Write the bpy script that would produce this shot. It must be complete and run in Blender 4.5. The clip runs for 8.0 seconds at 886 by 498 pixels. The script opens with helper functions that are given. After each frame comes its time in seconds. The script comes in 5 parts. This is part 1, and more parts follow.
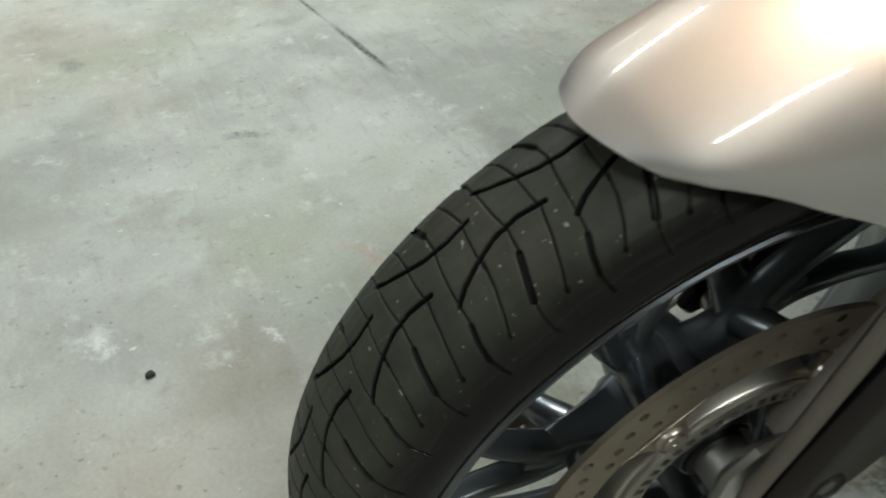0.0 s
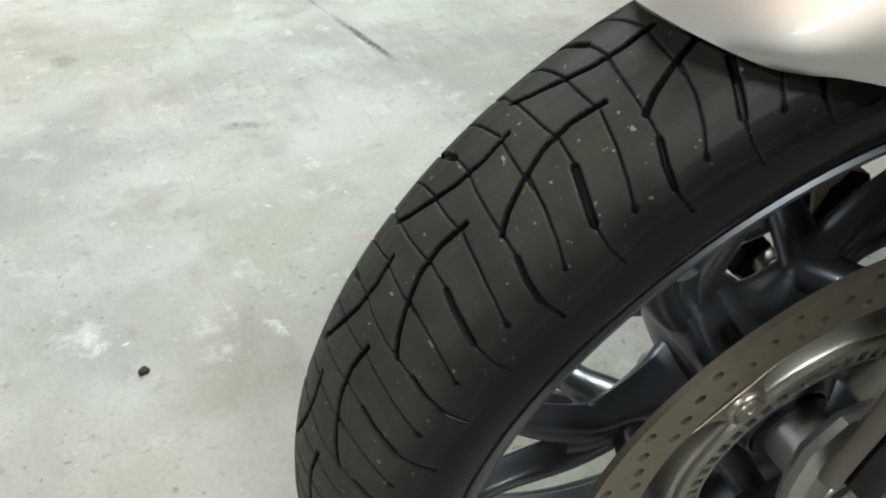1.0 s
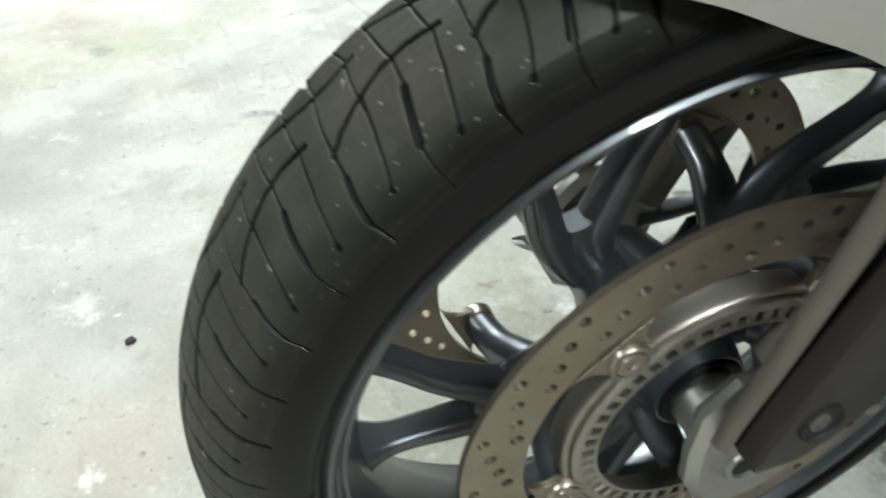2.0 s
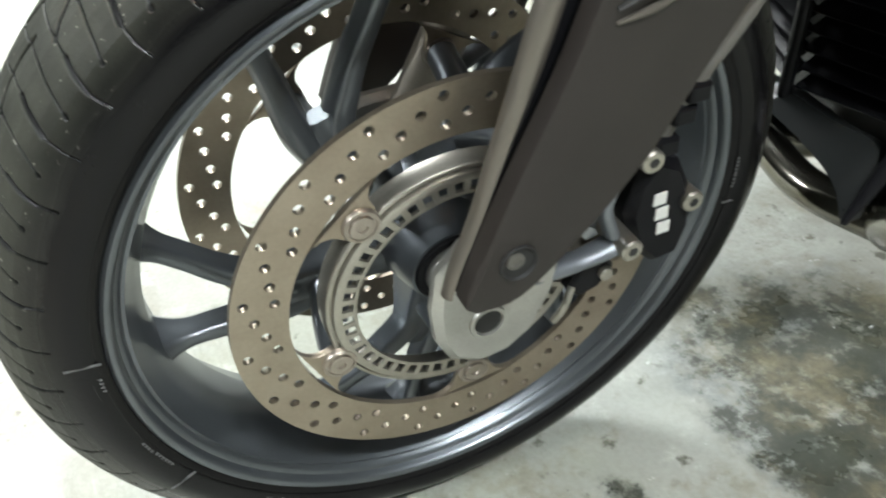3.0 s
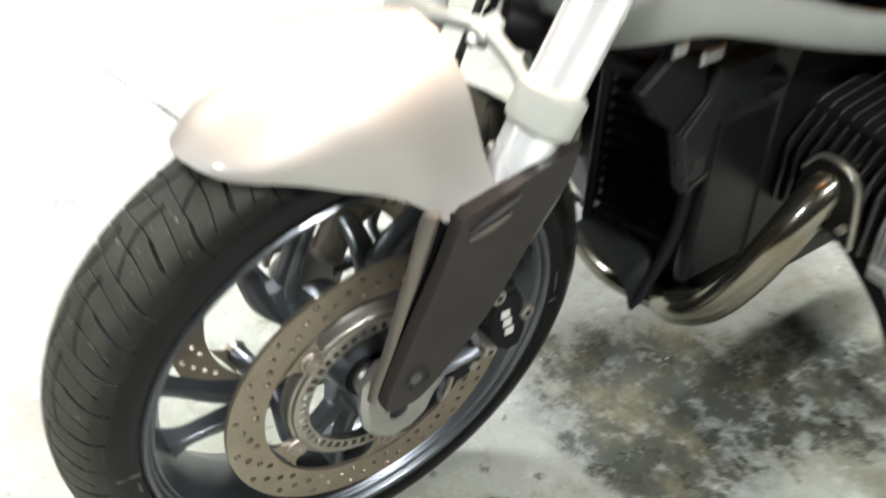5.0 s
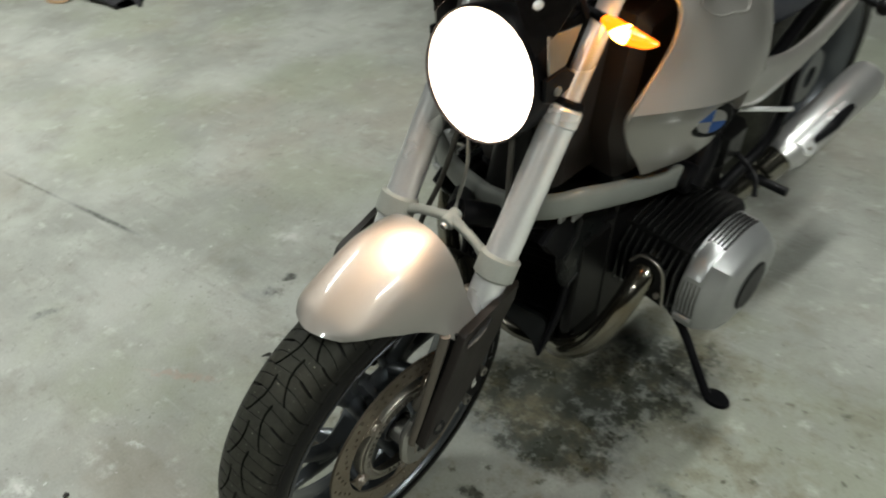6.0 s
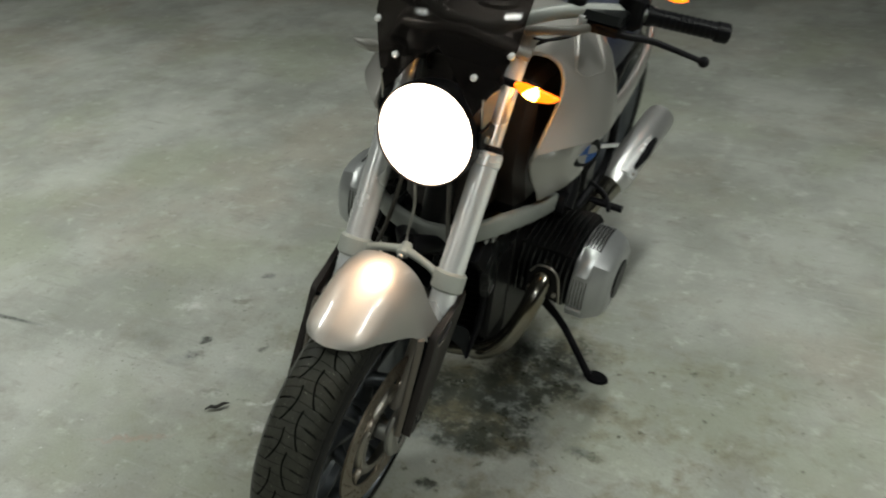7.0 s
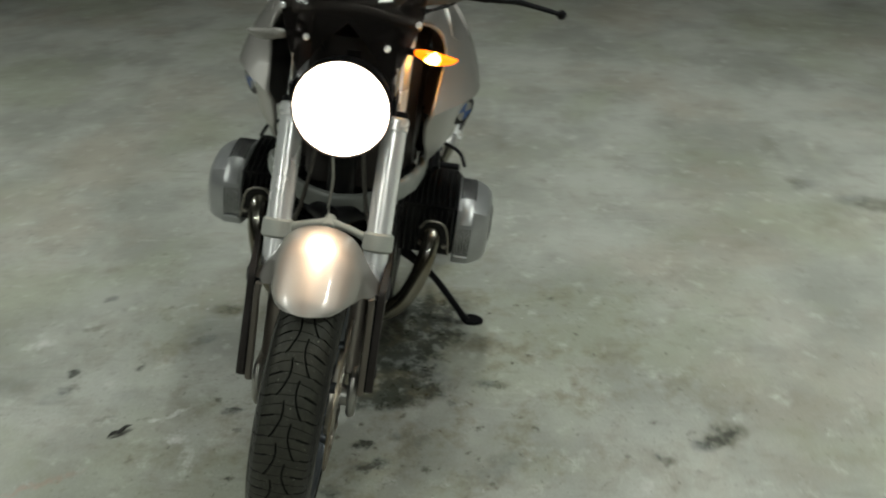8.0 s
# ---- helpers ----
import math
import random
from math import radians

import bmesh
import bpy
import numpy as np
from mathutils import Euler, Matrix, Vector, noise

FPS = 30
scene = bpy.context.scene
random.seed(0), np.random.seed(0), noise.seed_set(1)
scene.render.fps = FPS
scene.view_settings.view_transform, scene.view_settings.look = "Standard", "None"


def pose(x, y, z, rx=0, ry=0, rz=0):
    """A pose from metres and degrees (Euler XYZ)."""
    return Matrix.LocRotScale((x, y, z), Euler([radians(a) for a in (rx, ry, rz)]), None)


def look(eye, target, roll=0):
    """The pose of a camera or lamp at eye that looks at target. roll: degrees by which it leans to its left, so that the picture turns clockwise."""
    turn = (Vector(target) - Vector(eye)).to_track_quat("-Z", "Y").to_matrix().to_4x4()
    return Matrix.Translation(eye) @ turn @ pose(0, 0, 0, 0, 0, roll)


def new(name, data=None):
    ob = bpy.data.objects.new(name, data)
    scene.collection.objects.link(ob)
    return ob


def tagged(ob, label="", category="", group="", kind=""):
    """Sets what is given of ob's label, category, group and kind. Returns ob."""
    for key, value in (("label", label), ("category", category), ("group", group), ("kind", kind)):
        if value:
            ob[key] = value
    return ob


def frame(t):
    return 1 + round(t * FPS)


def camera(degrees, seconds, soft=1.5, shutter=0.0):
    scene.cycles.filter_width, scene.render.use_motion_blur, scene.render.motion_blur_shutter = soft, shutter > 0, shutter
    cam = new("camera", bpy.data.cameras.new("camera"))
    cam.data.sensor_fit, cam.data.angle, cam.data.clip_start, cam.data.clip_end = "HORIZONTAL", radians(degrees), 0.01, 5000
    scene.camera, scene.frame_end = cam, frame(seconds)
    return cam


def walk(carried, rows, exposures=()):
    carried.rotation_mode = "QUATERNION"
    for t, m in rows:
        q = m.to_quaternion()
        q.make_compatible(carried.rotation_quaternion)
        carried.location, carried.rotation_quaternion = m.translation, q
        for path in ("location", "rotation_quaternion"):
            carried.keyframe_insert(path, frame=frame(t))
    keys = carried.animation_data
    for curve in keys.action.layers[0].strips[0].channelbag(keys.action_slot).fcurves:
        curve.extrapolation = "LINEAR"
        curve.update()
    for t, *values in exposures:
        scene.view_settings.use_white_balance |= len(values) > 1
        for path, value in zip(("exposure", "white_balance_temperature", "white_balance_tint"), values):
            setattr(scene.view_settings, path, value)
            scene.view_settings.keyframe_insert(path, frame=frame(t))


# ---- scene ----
cam = camera(51.2, 8.0, soft=2.0, shutter=0.5)
PATH = [
    (0, (0.339, -0.347, 0.788), (-1.175, 0.27, -0.364), -2.9),
    (0.5, (0.29, -0.347, 0.715), (-1.245, 0.285, -0.4), -3.3),
    (1, (0.29, -0.346, 0.705), (-1.245, 0.277, -0.416), -3.9),
    (1.2, (0.291, -0.344, 0.704), (-1.241, 0.269, -0.425), -4.2),
    (2.3, (0.387, -0.2425, 0.657), (-1.2325, 0.228, -0.418), -4.8),
    (2.5, (0.424, -0.239, 0.657), (-1.152, 0.335, -0.431), -4.6),
    (3, (0.496, -0.192, 0.624), (-1.108, 0.398, -0.415), -6.9),
    (3.5, (0.528, -0.184, 0.626), (-1.054, 0.437, -0.429), -6.8),
    (4, (0.532, -0.19, 0.629), (-1.035, 0.453, -0.435), -6.2),
    (4.5, (0.546, -0.206, 0.685), (-0.986, 0.452, -0.42), -6.5),
    (5, (0.655, -0.2835, 0.885), (-0.797, 0.5535, -0.204), -6.2),
    (5.2, (0.721, -0.334, 1.013), (-0.704, 0.538, -0.086), -6.4),
    (6.3, (0.826, -0.81, 1.465), (-0.223, 0.447, 0.317), -5.6),
    (6.5, (0.807, -0.895, 1.504), (-0.176, 0.438, 0.383), -5.6),
    (7, (0.772, -1.142, 1.542), (-0.03, 0.353, 0.484), -3.6),
    (7.5, (0.665, -1.326, 1.569), (0.1, 0.272, 0.508), -2.1),
    (8, (0.367, -1.439, 1.565), (0.207, 0.237, 0.486), -2.4),
]
EXPOSURES = [(0.0, -0.24, 6450, 12), (1.2, 0.33, 6350, 14), (2.3, 0.84, 6350, 14), (3.0, 1.32, 6300, 15), (4.5, 1.40, 6250, 15), (5.2, 0.97, 6550, 19), (6.3, -0.62, 6700, 11), (7.0, -0.60, 6700, 11), (7.5, -0.40, 6700, 11), (8.0, -0.64, 6700, 9)]
walk(cam, [(t, look(eye, target, roll)) for t, eye, target, roll in PATH], EXPOSURES)

# ---- light ----
world = bpy.data.worlds.new("garage_air")
scene.world = world
world.use_nodes = True
world.node_tree.nodes["Background"].inputs["Color"].default_value = (0.30, 0.33, 0.33, 1)
world.node_tree.nodes["Background"].inputs["Strength"].default_value = 0.008

# x, y, z and watts of the ceiling lights
LAMPS = [(-6.0, 0.9, 3.1, 14), (-2.8, 0.15, 3.1, 98), (0.4, 1.4, 3.1, 32), (2.5, 0.2, 3.1, 86), (6.2, 0.5, 3.1, 26), (-2.3, -3.6, 3.1, 92), (1.1, -3.6, 3.1, 100)]
for x, y, z, watts in LAMPS:
    tube_light = bpy.data.lights.new("ceiling_tube_light", "AREA")
    tube_light.shape, tube_light.size, tube_light.size_y = "RECTANGLE", *((0.60, 0.34) if y < -3 else (0.14, 1.2))
    tube_light.spread = radians(132)
    tube_light.energy, tube_light.color = watts, (0.93, 1.0, 0.95)
    new("ceiling_tube_light", tube_light).matrix_world = pose(x, y, z - 0.03)

# the bike's root: leans on its side stand; x to its left, y to its rear, z up
LEAN = 9.5
ROOT = pose(-0.119, 0.0, -0.0014, 0, LEAN, 0)

# the headlamp's low beam, thrown forward and a little down
beam = bpy.data.lights.new("headlamp_beam", "AREA")
beam.shape, beam.size, beam.spread = "DISK", 0.18, radians(106)
beam.energy, beam.color = 6.0, (1.0, 0.70, 0.47)
new("headlamp_beam", beam).matrix_world = ROOT @ pose(0, 0.172, 0.837, -80, 0, 0)

low_beam = bpy.data.lights.new("low_beam", "SPOT")
low_beam.energy, low_beam.color, low_beam.spot_size, low_beam.spot_blend = 40, (1.0, 0.86, 0.68), radians(75), 0.7
low_beam.shadow_soft_size = 0.05
new("low_beam", low_beam).matrix_world = ROOT @ look((0, 0.165, 0.843), (0, -3.0, 0.45))


# ---- materials ----
def material(name, color, rough=0.5, metal=0.0, coat=0.0, grain=0.0, size=200.0, bump=0.0, blotch=0.0, blotch_size=12.0, other=None, spec=0.5):
    """A Principled material with fine grain, broader blotches towards another colour, and bump."""
    mat = bpy.data.materials.new(name)
    mat.use_nodes = True
    nodes, links = mat.node_tree.nodes, mat.node_tree.links
    bsdf = nodes["Principled BSDF"]
    bsdf.inputs["Base Color"].default_value = (*color, 1)
    bsdf.inputs["Roughness"].default_value = rough
    bsdf.inputs["Metallic"].default_value = metal
    bsdf.inputs["Coat Weight"].default_value = coat
    bsdf.inputs["Coat Roughness"].default_value = 0.04
    bsdf.inputs["Specular IOR Level"].default_value = spec
    coord = nodes.new("ShaderNodeTexCoord")
    fine = nodes.new("ShaderNodeTexNoise")
    fine.inputs["Scale"].default_value, fine.inputs["Detail"].default_value = size, 4
    links.new(coord.outputs["Object"], fine.inputs["Vector"])
    broad = nodes.new("ShaderNodeTexNoise")
    broad.inputs["Scale"].default_value, broad.inputs["Detail"].default_value = blotch_size, 6
    links.new(coord.outputs["Object"], broad.inputs["Vector"])
    if grain or blotch:
        ramp = nodes.new("ShaderNodeMapRange")
        ramp.inputs["From Min"].default_value, ramp.inputs["From Max"].default_value = 0.42, 0.72
        ramp.inputs["To Max"].default_value = blotch
        links.new(broad.outputs["Fac"], ramp.inputs["Value"])
        mix = nodes.new("ShaderNodeMix")
        mix.data_type = "RGBA"
        mix.inputs["A"].default_value = (*color, 1)
        mix.inputs["B"].default_value = (*(other or tuple(0.6 * c for c in color)), 1)
        links.new(ramp.outputs["Result"], mix.inputs["Factor"])
        speck = nodes.new("ShaderNodeMapRange")
        speck.inputs["To Min"].default_value, speck.inputs["To Max"].default_value = 1 - grain, 1 + grain
        links.new(fine.outputs["Fac"], speck.inputs["Value"])
        tint = nodes.new("ShaderNodeMix")
        tint.data_type, tint.blend_type = "RGBA", "MULTIPLY"
        tint.inputs["Factor"].default_value = 1
        links.new(mix.outputs["Result"], tint.inputs["A"])
        links.new(speck.outputs["Result"], tint.inputs["B"])
        links.new(tint.outputs["Result"], bsdf.inputs["Base Color"])
        gloss = nodes.new("ShaderNodeMapRange")
        gloss.inputs["To Min"].default_value, gloss.inputs["To Max"].default_value = rough * 0.85, min(1, rough * 1.2)
        links.new(broad.outputs["Fac"], gloss.inputs["Value"])
        links.new(gloss.outputs["Result"], bsdf.inputs["Roughness"])
    if bump:
        relief = nodes.new("ShaderNodeBump")
        relief.inputs["Strength"].default_value, relief.inputs["Distance"].default_value = bump, 0.001
        links.new(fine.outputs["Fac"], relief.inputs["Height"])
        links.new(relief.outputs["Normal"], bsdf.inputs["Normal"])
    return mat


def glowing(name, color, strength, base=(0.8, 0.8, 0.8)):
    mat = material(name, base, 0.2)
    bsdf = mat.node_tree.nodes["Principled BSDF"]
    bsdf.inputs["Emission Color"].default_value = (*color, 1)
    bsdf.inputs["Emission Strength"].default_value = strength
    return mat


RIM = material("grey_blue_wheel_paint", (0.105, 0.115, 0.126), 0.36, 0.8, 0.3, grain=0.1, size=900, blotch=0.35, blotch_size=14)
DISC = material("browned_disc_steel", (0.30, 0.255, 0.20), 0.36, 0.9, grain=0.12, size=300, blotch=0.5, blotch_size=30, other=(0.20, 0.16, 0.12))
BARE = material("bare_alloy", (0.36, 0.355, 0.33), 0.38, 0.85, grain=0.12, size=500, bump=0.1, blotch=0.4, blotch_size=20)
CHROME = material("polished_fork_alloy", (0.95, 0.96, 0.96), 0.26, 0.5, coat=0.8, grain=0.05, size=200, blotch=0.12)
PAINT = material("champagne_silver_paint", (0.36, 0.346, 0.324), 0.50, 0.66, 1.0, grain=0.12, size=1800, blotch=0.12, blotch_size=8)
PAINT.node_tree.nodes["Principled BSDF"].inputs["Coat Roughness"].default_value = 0.02
STAY = material("champagne_satin_stay", (0.150, 0.134, 0.115), 0.42, 0.75, 0.05, grain=0.1, size=1200, blotch=0.15, blotch_size=10)
TAUPE = material("taupe_satin_plastic", (0.0215, 0.0178, 0.0160), 0.40, 0.1, grain=0.12, size=900, bump=0.10, blotch=0.25, blotch_size=20, spec=0.28)
BLACK = material("black_plastic", (0.005, 0.005, 0.006), 0.38, grain=0.25, size=700, bump=0.12, blotch=0.4, blotch_size=25, other=(0.010, 0.010, 0.011), spec=0.10)
ENGINE = material("black_engine_coating", (0.005, 0.005, 0.005), 0.34, grain=0.3, size=400, bump=0.3, blotch=0.5, blotch_size=18, other=(0.009, 0.008, 0.008), spec=0.20)
COVER = material("cast_silver_cover", (0.38, 0.39, 0.39), 0.36, 0.7, grain=0.12, size=700, bump=0.12, blotch=0.3, blotch_size=18)
FRAME = material("grey_frame_paint", (0.25, 0.262, 0.243), 0.42, 0.15, grain=0.1, size=500, blotch=0.2)
HEADER = material("heat_tinted_steel", (0.22, 0.213, 0.183), 0.16, 0.95, grain=0.1, size=300, blotch=0.7, blotch_size=16, other=(0.15, 0.12, 0.07))
SEAT = material("blue_black_vinyl", (0.020, 0.024, 0.044), 0.42, grain=0.25, size=600, bump=0.3, blotch=0.3)
MUFFLER = material("brushed_muffler_steel", (0.55, 0.55, 0.54), 0.38, 0.8, grain=0.12, size=350, blotch=0.3)
GLOSS = material("glossy_black_plastic", (0.008, 0.009, 0.009), 0.28, grain=0.15, size=600, bump=0.05, blotch=0.3, blotch_size=20, spec=0.26)
HOUSING = material("dark_brown_intake_plastic", (0.030, 0.026, 0.024), 0.42, grain=0.2, size=500, bump=0.2, blotch=0.3, blotch_size=14, spec=0.3)
CLAMP = material("satin_grey_clamp_paint", (0.42, 0.435, 0.395), 0.45, 0.1, grain=0.1, size=500, blotch=0.2)
FIN = material("gloss_black_fin_coating", (0.010, 0.010, 0.010), 0.24, grain=0.2, size=400, bump=0.1, blotch=0.3, spec=0.5)
DARK = material("dark_recess", (0.006, 0.006, 0.006), 0.7)
WHITE = material("white_lettering", (0.50, 0.50, 0.48), 0.5)
RING = material("grey_ring_steel", (0.34, 0.32, 0.28), 0.34, 0.9, grain=0.12, size=400, blotch=0.3)
SLOT = material("shaded_slot", (0.05, 0.05, 0.05), 0.6)
BRACKET = material("blue_grey_cast_alloy", (0.17, 0.182, 0.20), 0.42, 0.7, grain=0.12, size=500, bump=0.15, blotch=0.3, blotch_size=22)
HOSE = material("grey_braided_hose", (0.085, 0.080, 0.070), 0.48, 0.2, grain=0.3, size=900, bump=0.3, blotch=0.3)
FORGED = material("champagne_cast_fork_leg", (0.26, 0.235, 0.20), 0.45, 0.6, grain=0.15, size=500, bump=0.15, blotch=0.4, blotch_size=20)
BLUE = material("badge_blue", (0.03, 0.13, 0.45), 0.3)
SMOKE = material("smoked_screen_acrylic", (0.12, 0.105, 0.10), 0.04, spec=0.5)
SMOKE.node_tree.nodes["Principled BSDF"].inputs["Transmission Weight"].default_value = 0.9
SMOKE.node_tree.nodes["Principled BSDF"].inputs["IOR"].default_value = 1.42
LENS = glowing("lit_headlamp_lens", (1.0, 0.80, 0.62), 16.0)
BULB = glowing("lit_bulb", (1.0, 0.42, 0.05), 60.0, (0.6, 0.4, 0.1))
AMBER = glowing("lit_amber_lens", (1.0, 0.17, 0.004), 4.5, (0.5, 0.16, 0.01))
TUBE = glowing("lit_ceiling_diffuser", (0.93, 1.0, 0.95), 6.0)
CEILING = material("ceiling_concrete", (0.11, 0.11, 0.105), 0.9, grain=0.2, size=60, blotch=0.4, blotch_size=1.5)
WALL = material("dark_garage_wall", (0.10, 0.10, 0.095), 0.9, grain=0.2, size=60, bump=0.4, blotch=0.5, blotch_size=1.2)


def rubber():
    """Tyre rubber: a dull dusty crown between glossy black walls."""
    mat = material("tyre_rubber", (0.0035, 0.0034, 0.0038), 0.36, grain=0.3, size=450, bump=0.2, blotch=0.4, blotch_size=30, other=(0.006, 0.0055, 0.0055), spec=0.16)
    nodes, links = mat.node_tree.nodes, mat.node_tree.links
    bsdf = nodes["Principled BSDF"]
    coord = nodes.new("ShaderNodeTexCoord").outputs["Object"]
    flat = nodes.new("ShaderNodeVectorMath")
    flat.operation = "MULTIPLY"
    flat.inputs[1].default_value = (0, 1, 1)
    links.new(coord, flat.inputs[0])
    away = nodes.new("ShaderNodeVectorMath")
    away.operation = "LENGTH"
    links.new(flat.outputs[0], away.inputs[0])
    ragged = nodes.new("ShaderNodeTexNoise")
    ragged.inputs["Scale"].default_value, ragged.inputs["Detail"].default_value = 28, 5
    links.new(coord, ragged.inputs["Vector"])
    shifted = nodes.new("ShaderNodeMath")
    shifted.operation = "MULTIPLY_ADD"
    links.new(ragged.outputs["Fac"], shifted.inputs[0])
    shifted.inputs[1].default_value = 0.008
    links.new(away.outputs["Value"], shifted.inputs[2])
    steps = []
    for low, high, much in ((0.2645, 0.2705, 0.22), (0.274, 0.290, 0.78)):
        step = nodes.new("ShaderNodeMapRange")
        step.inputs["From Min"].default_value, step.inputs["From Max"].default_value = low, high
        step.inputs["To Max"].default_value = much
        links.new(shifted.outputs[0], step.inputs["Value"])
        steps.append(step.outputs["Result"])
    crown = nodes.new("ShaderNodeMath")
    links.new(steps[0], crown.inputs[0])
    links.new(steps[1], crown.inputs[1])
    specks = nodes.new("ShaderNodeTexNoise")
    specks.inputs["Scale"].default_value, specks.inputs["Detail"].default_value = 240, 3
    links.new(coord, specks.inputs["Vector"])
    grit = nodes.new("ShaderNodeMapRange")
    grit.inputs["From Min"].default_value, grit.inputs["From Max"].default_value = 0.68, 0.74
    links.new(specks.outputs["Fac"], grit.inputs["Value"])
    old = bsdf.inputs["Base Color"].links[0].from_socket
    dust = nodes.new("ShaderNodeMix")
    dust.data_type = "RGBA"
    smear = nodes.new("ShaderNodeTexNoise")
    smear.inputs["Scale"].default_value, smear.inputs["Detail"].default_value = 55, 6
    links.new(coord, smear.inputs["Vector"])
    film = nodes.new("ShaderNodeMix")
    film.data_type = "RGBA"
    film.inputs["A"].default_value, film.inputs["B"].default_value = (0.0165, 0.0168, 0.0135, 1), (0.053, 0.054, 0.043, 1)
    links.new(smear.outputs["Fac"], film.inputs["Factor"])
    links.new(film.outputs["Result"], dust.inputs["B"])
    links.new(crown.outputs[0], dust.inputs["Factor"])
    links.new(old, dust.inputs["A"])
    flecked = nodes.new("ShaderNodeMix")
    flecked.data_type = "RGBA"
    flecked.inputs["B"].default_value = (0.22, 0.21, 0.18, 1)
    both = nodes.new("ShaderNodeMath")
    both.operation = "MULTIPLY"
    links.new(crown.outputs[0], both.inputs[0])
    links.new(grit.outputs["Result"], both.inputs[1])
    links.new(both.outputs[0], flecked.inputs["Factor"])
    links.new(dust.outputs["Result"], flecked.inputs["A"])
    # groove shade painted in: dust gives way to near-black with pressed depth
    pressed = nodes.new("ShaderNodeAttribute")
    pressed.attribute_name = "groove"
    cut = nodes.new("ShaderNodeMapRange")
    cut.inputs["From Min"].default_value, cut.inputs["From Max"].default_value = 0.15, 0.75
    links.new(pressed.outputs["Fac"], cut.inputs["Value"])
    groove_shade = nodes.new("ShaderNodeMix")
    groove_shade.data_type = "RGBA"
    groove_shade.inputs["B"].default_value = (0.0025, 0.0025, 0.0025, 1)
    links.new(cut.outputs["Result"], groove_shade.inputs["Factor"])
    links.new(flecked.outputs["Result"], groove_shade.inputs["A"])
    links.new(groove_shade.outputs["Result"], bsdf.inputs["Base Color"])
    dull = nodes.new("ShaderNodeMapRange")
    dull.inputs["To Min"].default_value, dull.inputs["To Max"].default_value = 0.20, 0.55
    links.new(crown.outputs[0], dull.inputs["Value"])
    links.new(dull.outputs["Result"], bsdf.inputs["Roughness"])
    return mat


RUBBER = rubber()

# stains on the concrete: x, y, radius along, radius across, turn, darkness
# the oil pools under the engine
POOLS = [
    (-0.01, 0.45, 0.29, 0.19, 35, 0.92), (0.1, 0.64, 0.2, 0.14, 40, 0.85), (-0.17, 0.36, 0.11, 0.07, 0, 0.75), (0.05, 0.32, 0.17, 0.085, 15, 1.0),
    (0.13, 0.56, 0.12, 0.1, 0, 0.8), (0.26, 0.526, 0.09, 0.05, 0, 0.45), (0.33, 0.06, 0.14, 0.05, 35, 0.4),
]
# drips round the pools
DRIPS = [
    (0.3, 0.359, 0.055, 0.022, -5, 0.8), (0.355, 0.411, 0.025, 0.015, 0, 0.35), (0.159, 0.348, 0.03, 0.014, 0, 0.9), (0.205, 0.284, 0.025, 0.016, 0, 0.6),
    (0.007, 0.134, 0.032, 0.02, 0, 0.8), (0.038, 0.066, 0.06, 0.022, 20, 0.85), (0.137, 0.148, 0.04, 0.022, 20, 0.5), (0.092, 0.167, 0.04, 0.022, 0, 0.5),
    (-0.044, -0.016, 0.035, 0.02, 0, 0.7),
]
# spots by the front wheel
SPOTS = [
    (-0.61, 0.3, 0.09, 0.05, 10, 0.3), (-0.827, 0.701, 0.026, 0.018, 20, 0.7), (-0.823, 0.562, 0.045, 0.018, 25, 0.55),
    (-0.8, 0.363, 0.028, 0.018, 40, 0.75), (-0.792, 0.298, 0.035, 0.024, 30, 0.7), (-0.81, 0.261, 0.06, 0.03, 10, 0.35), (-0.96, 0.3, 0.12, 0.06, 0, 0.35),
    (-0.62, 0.664, 0.028, 0.016, 20, 0.55), (-0.49, 0.515, 0.05, 0.024, 35, 0.6), (-0.629, 0.398, 0.03, 0.013, 30, 0.6), (-0.654, 0.196, 0.045, 0.014, 25, 0.45),
    (-0.334, 0.241, 0.04, 0.02, 10, 0.65), (-0.307, 0.168, 0.018, 0.012, 0, 0.7), (-0.292, 0.011, 0.02, 0.014, 0, 0.7), (-0.455, 0.66, 0.075, 0.03, 5, 0.65),
    (-0.56, 0.52, 0.16, 0.06, 55, 0.35),
]
# marks further out
MARKS = [
    (0.84, 0.19, 0.085, 0.052, 20, 0.72), (0.71, 0.11, 0.035, 0.02, 0, 0.6), (-1.19, -0.1, 0.045, 0.02, 60, 0.6), (-1.68, -0.36, 0.05, 0.035, 0, 0.5),
    (-1.47, 0.222, 0.21, 0.011, 5, 0.75), (-1.82, 0.19, 0.22, 0.007, 5, 0.6), (1.3, 1.68, 0.05, 0.19, 5, 0.35), (1.33, 1.436, 0.05, 0.055, 0, 0.5),
    (1.55, 1.27, 0.2, 0.05, -18, 0.5), (1.55, 1.98, 0.25, 0.07, 0, 0.3), (-1.1, 0.6, 0.35, 0.1, 10, 0.25),
]
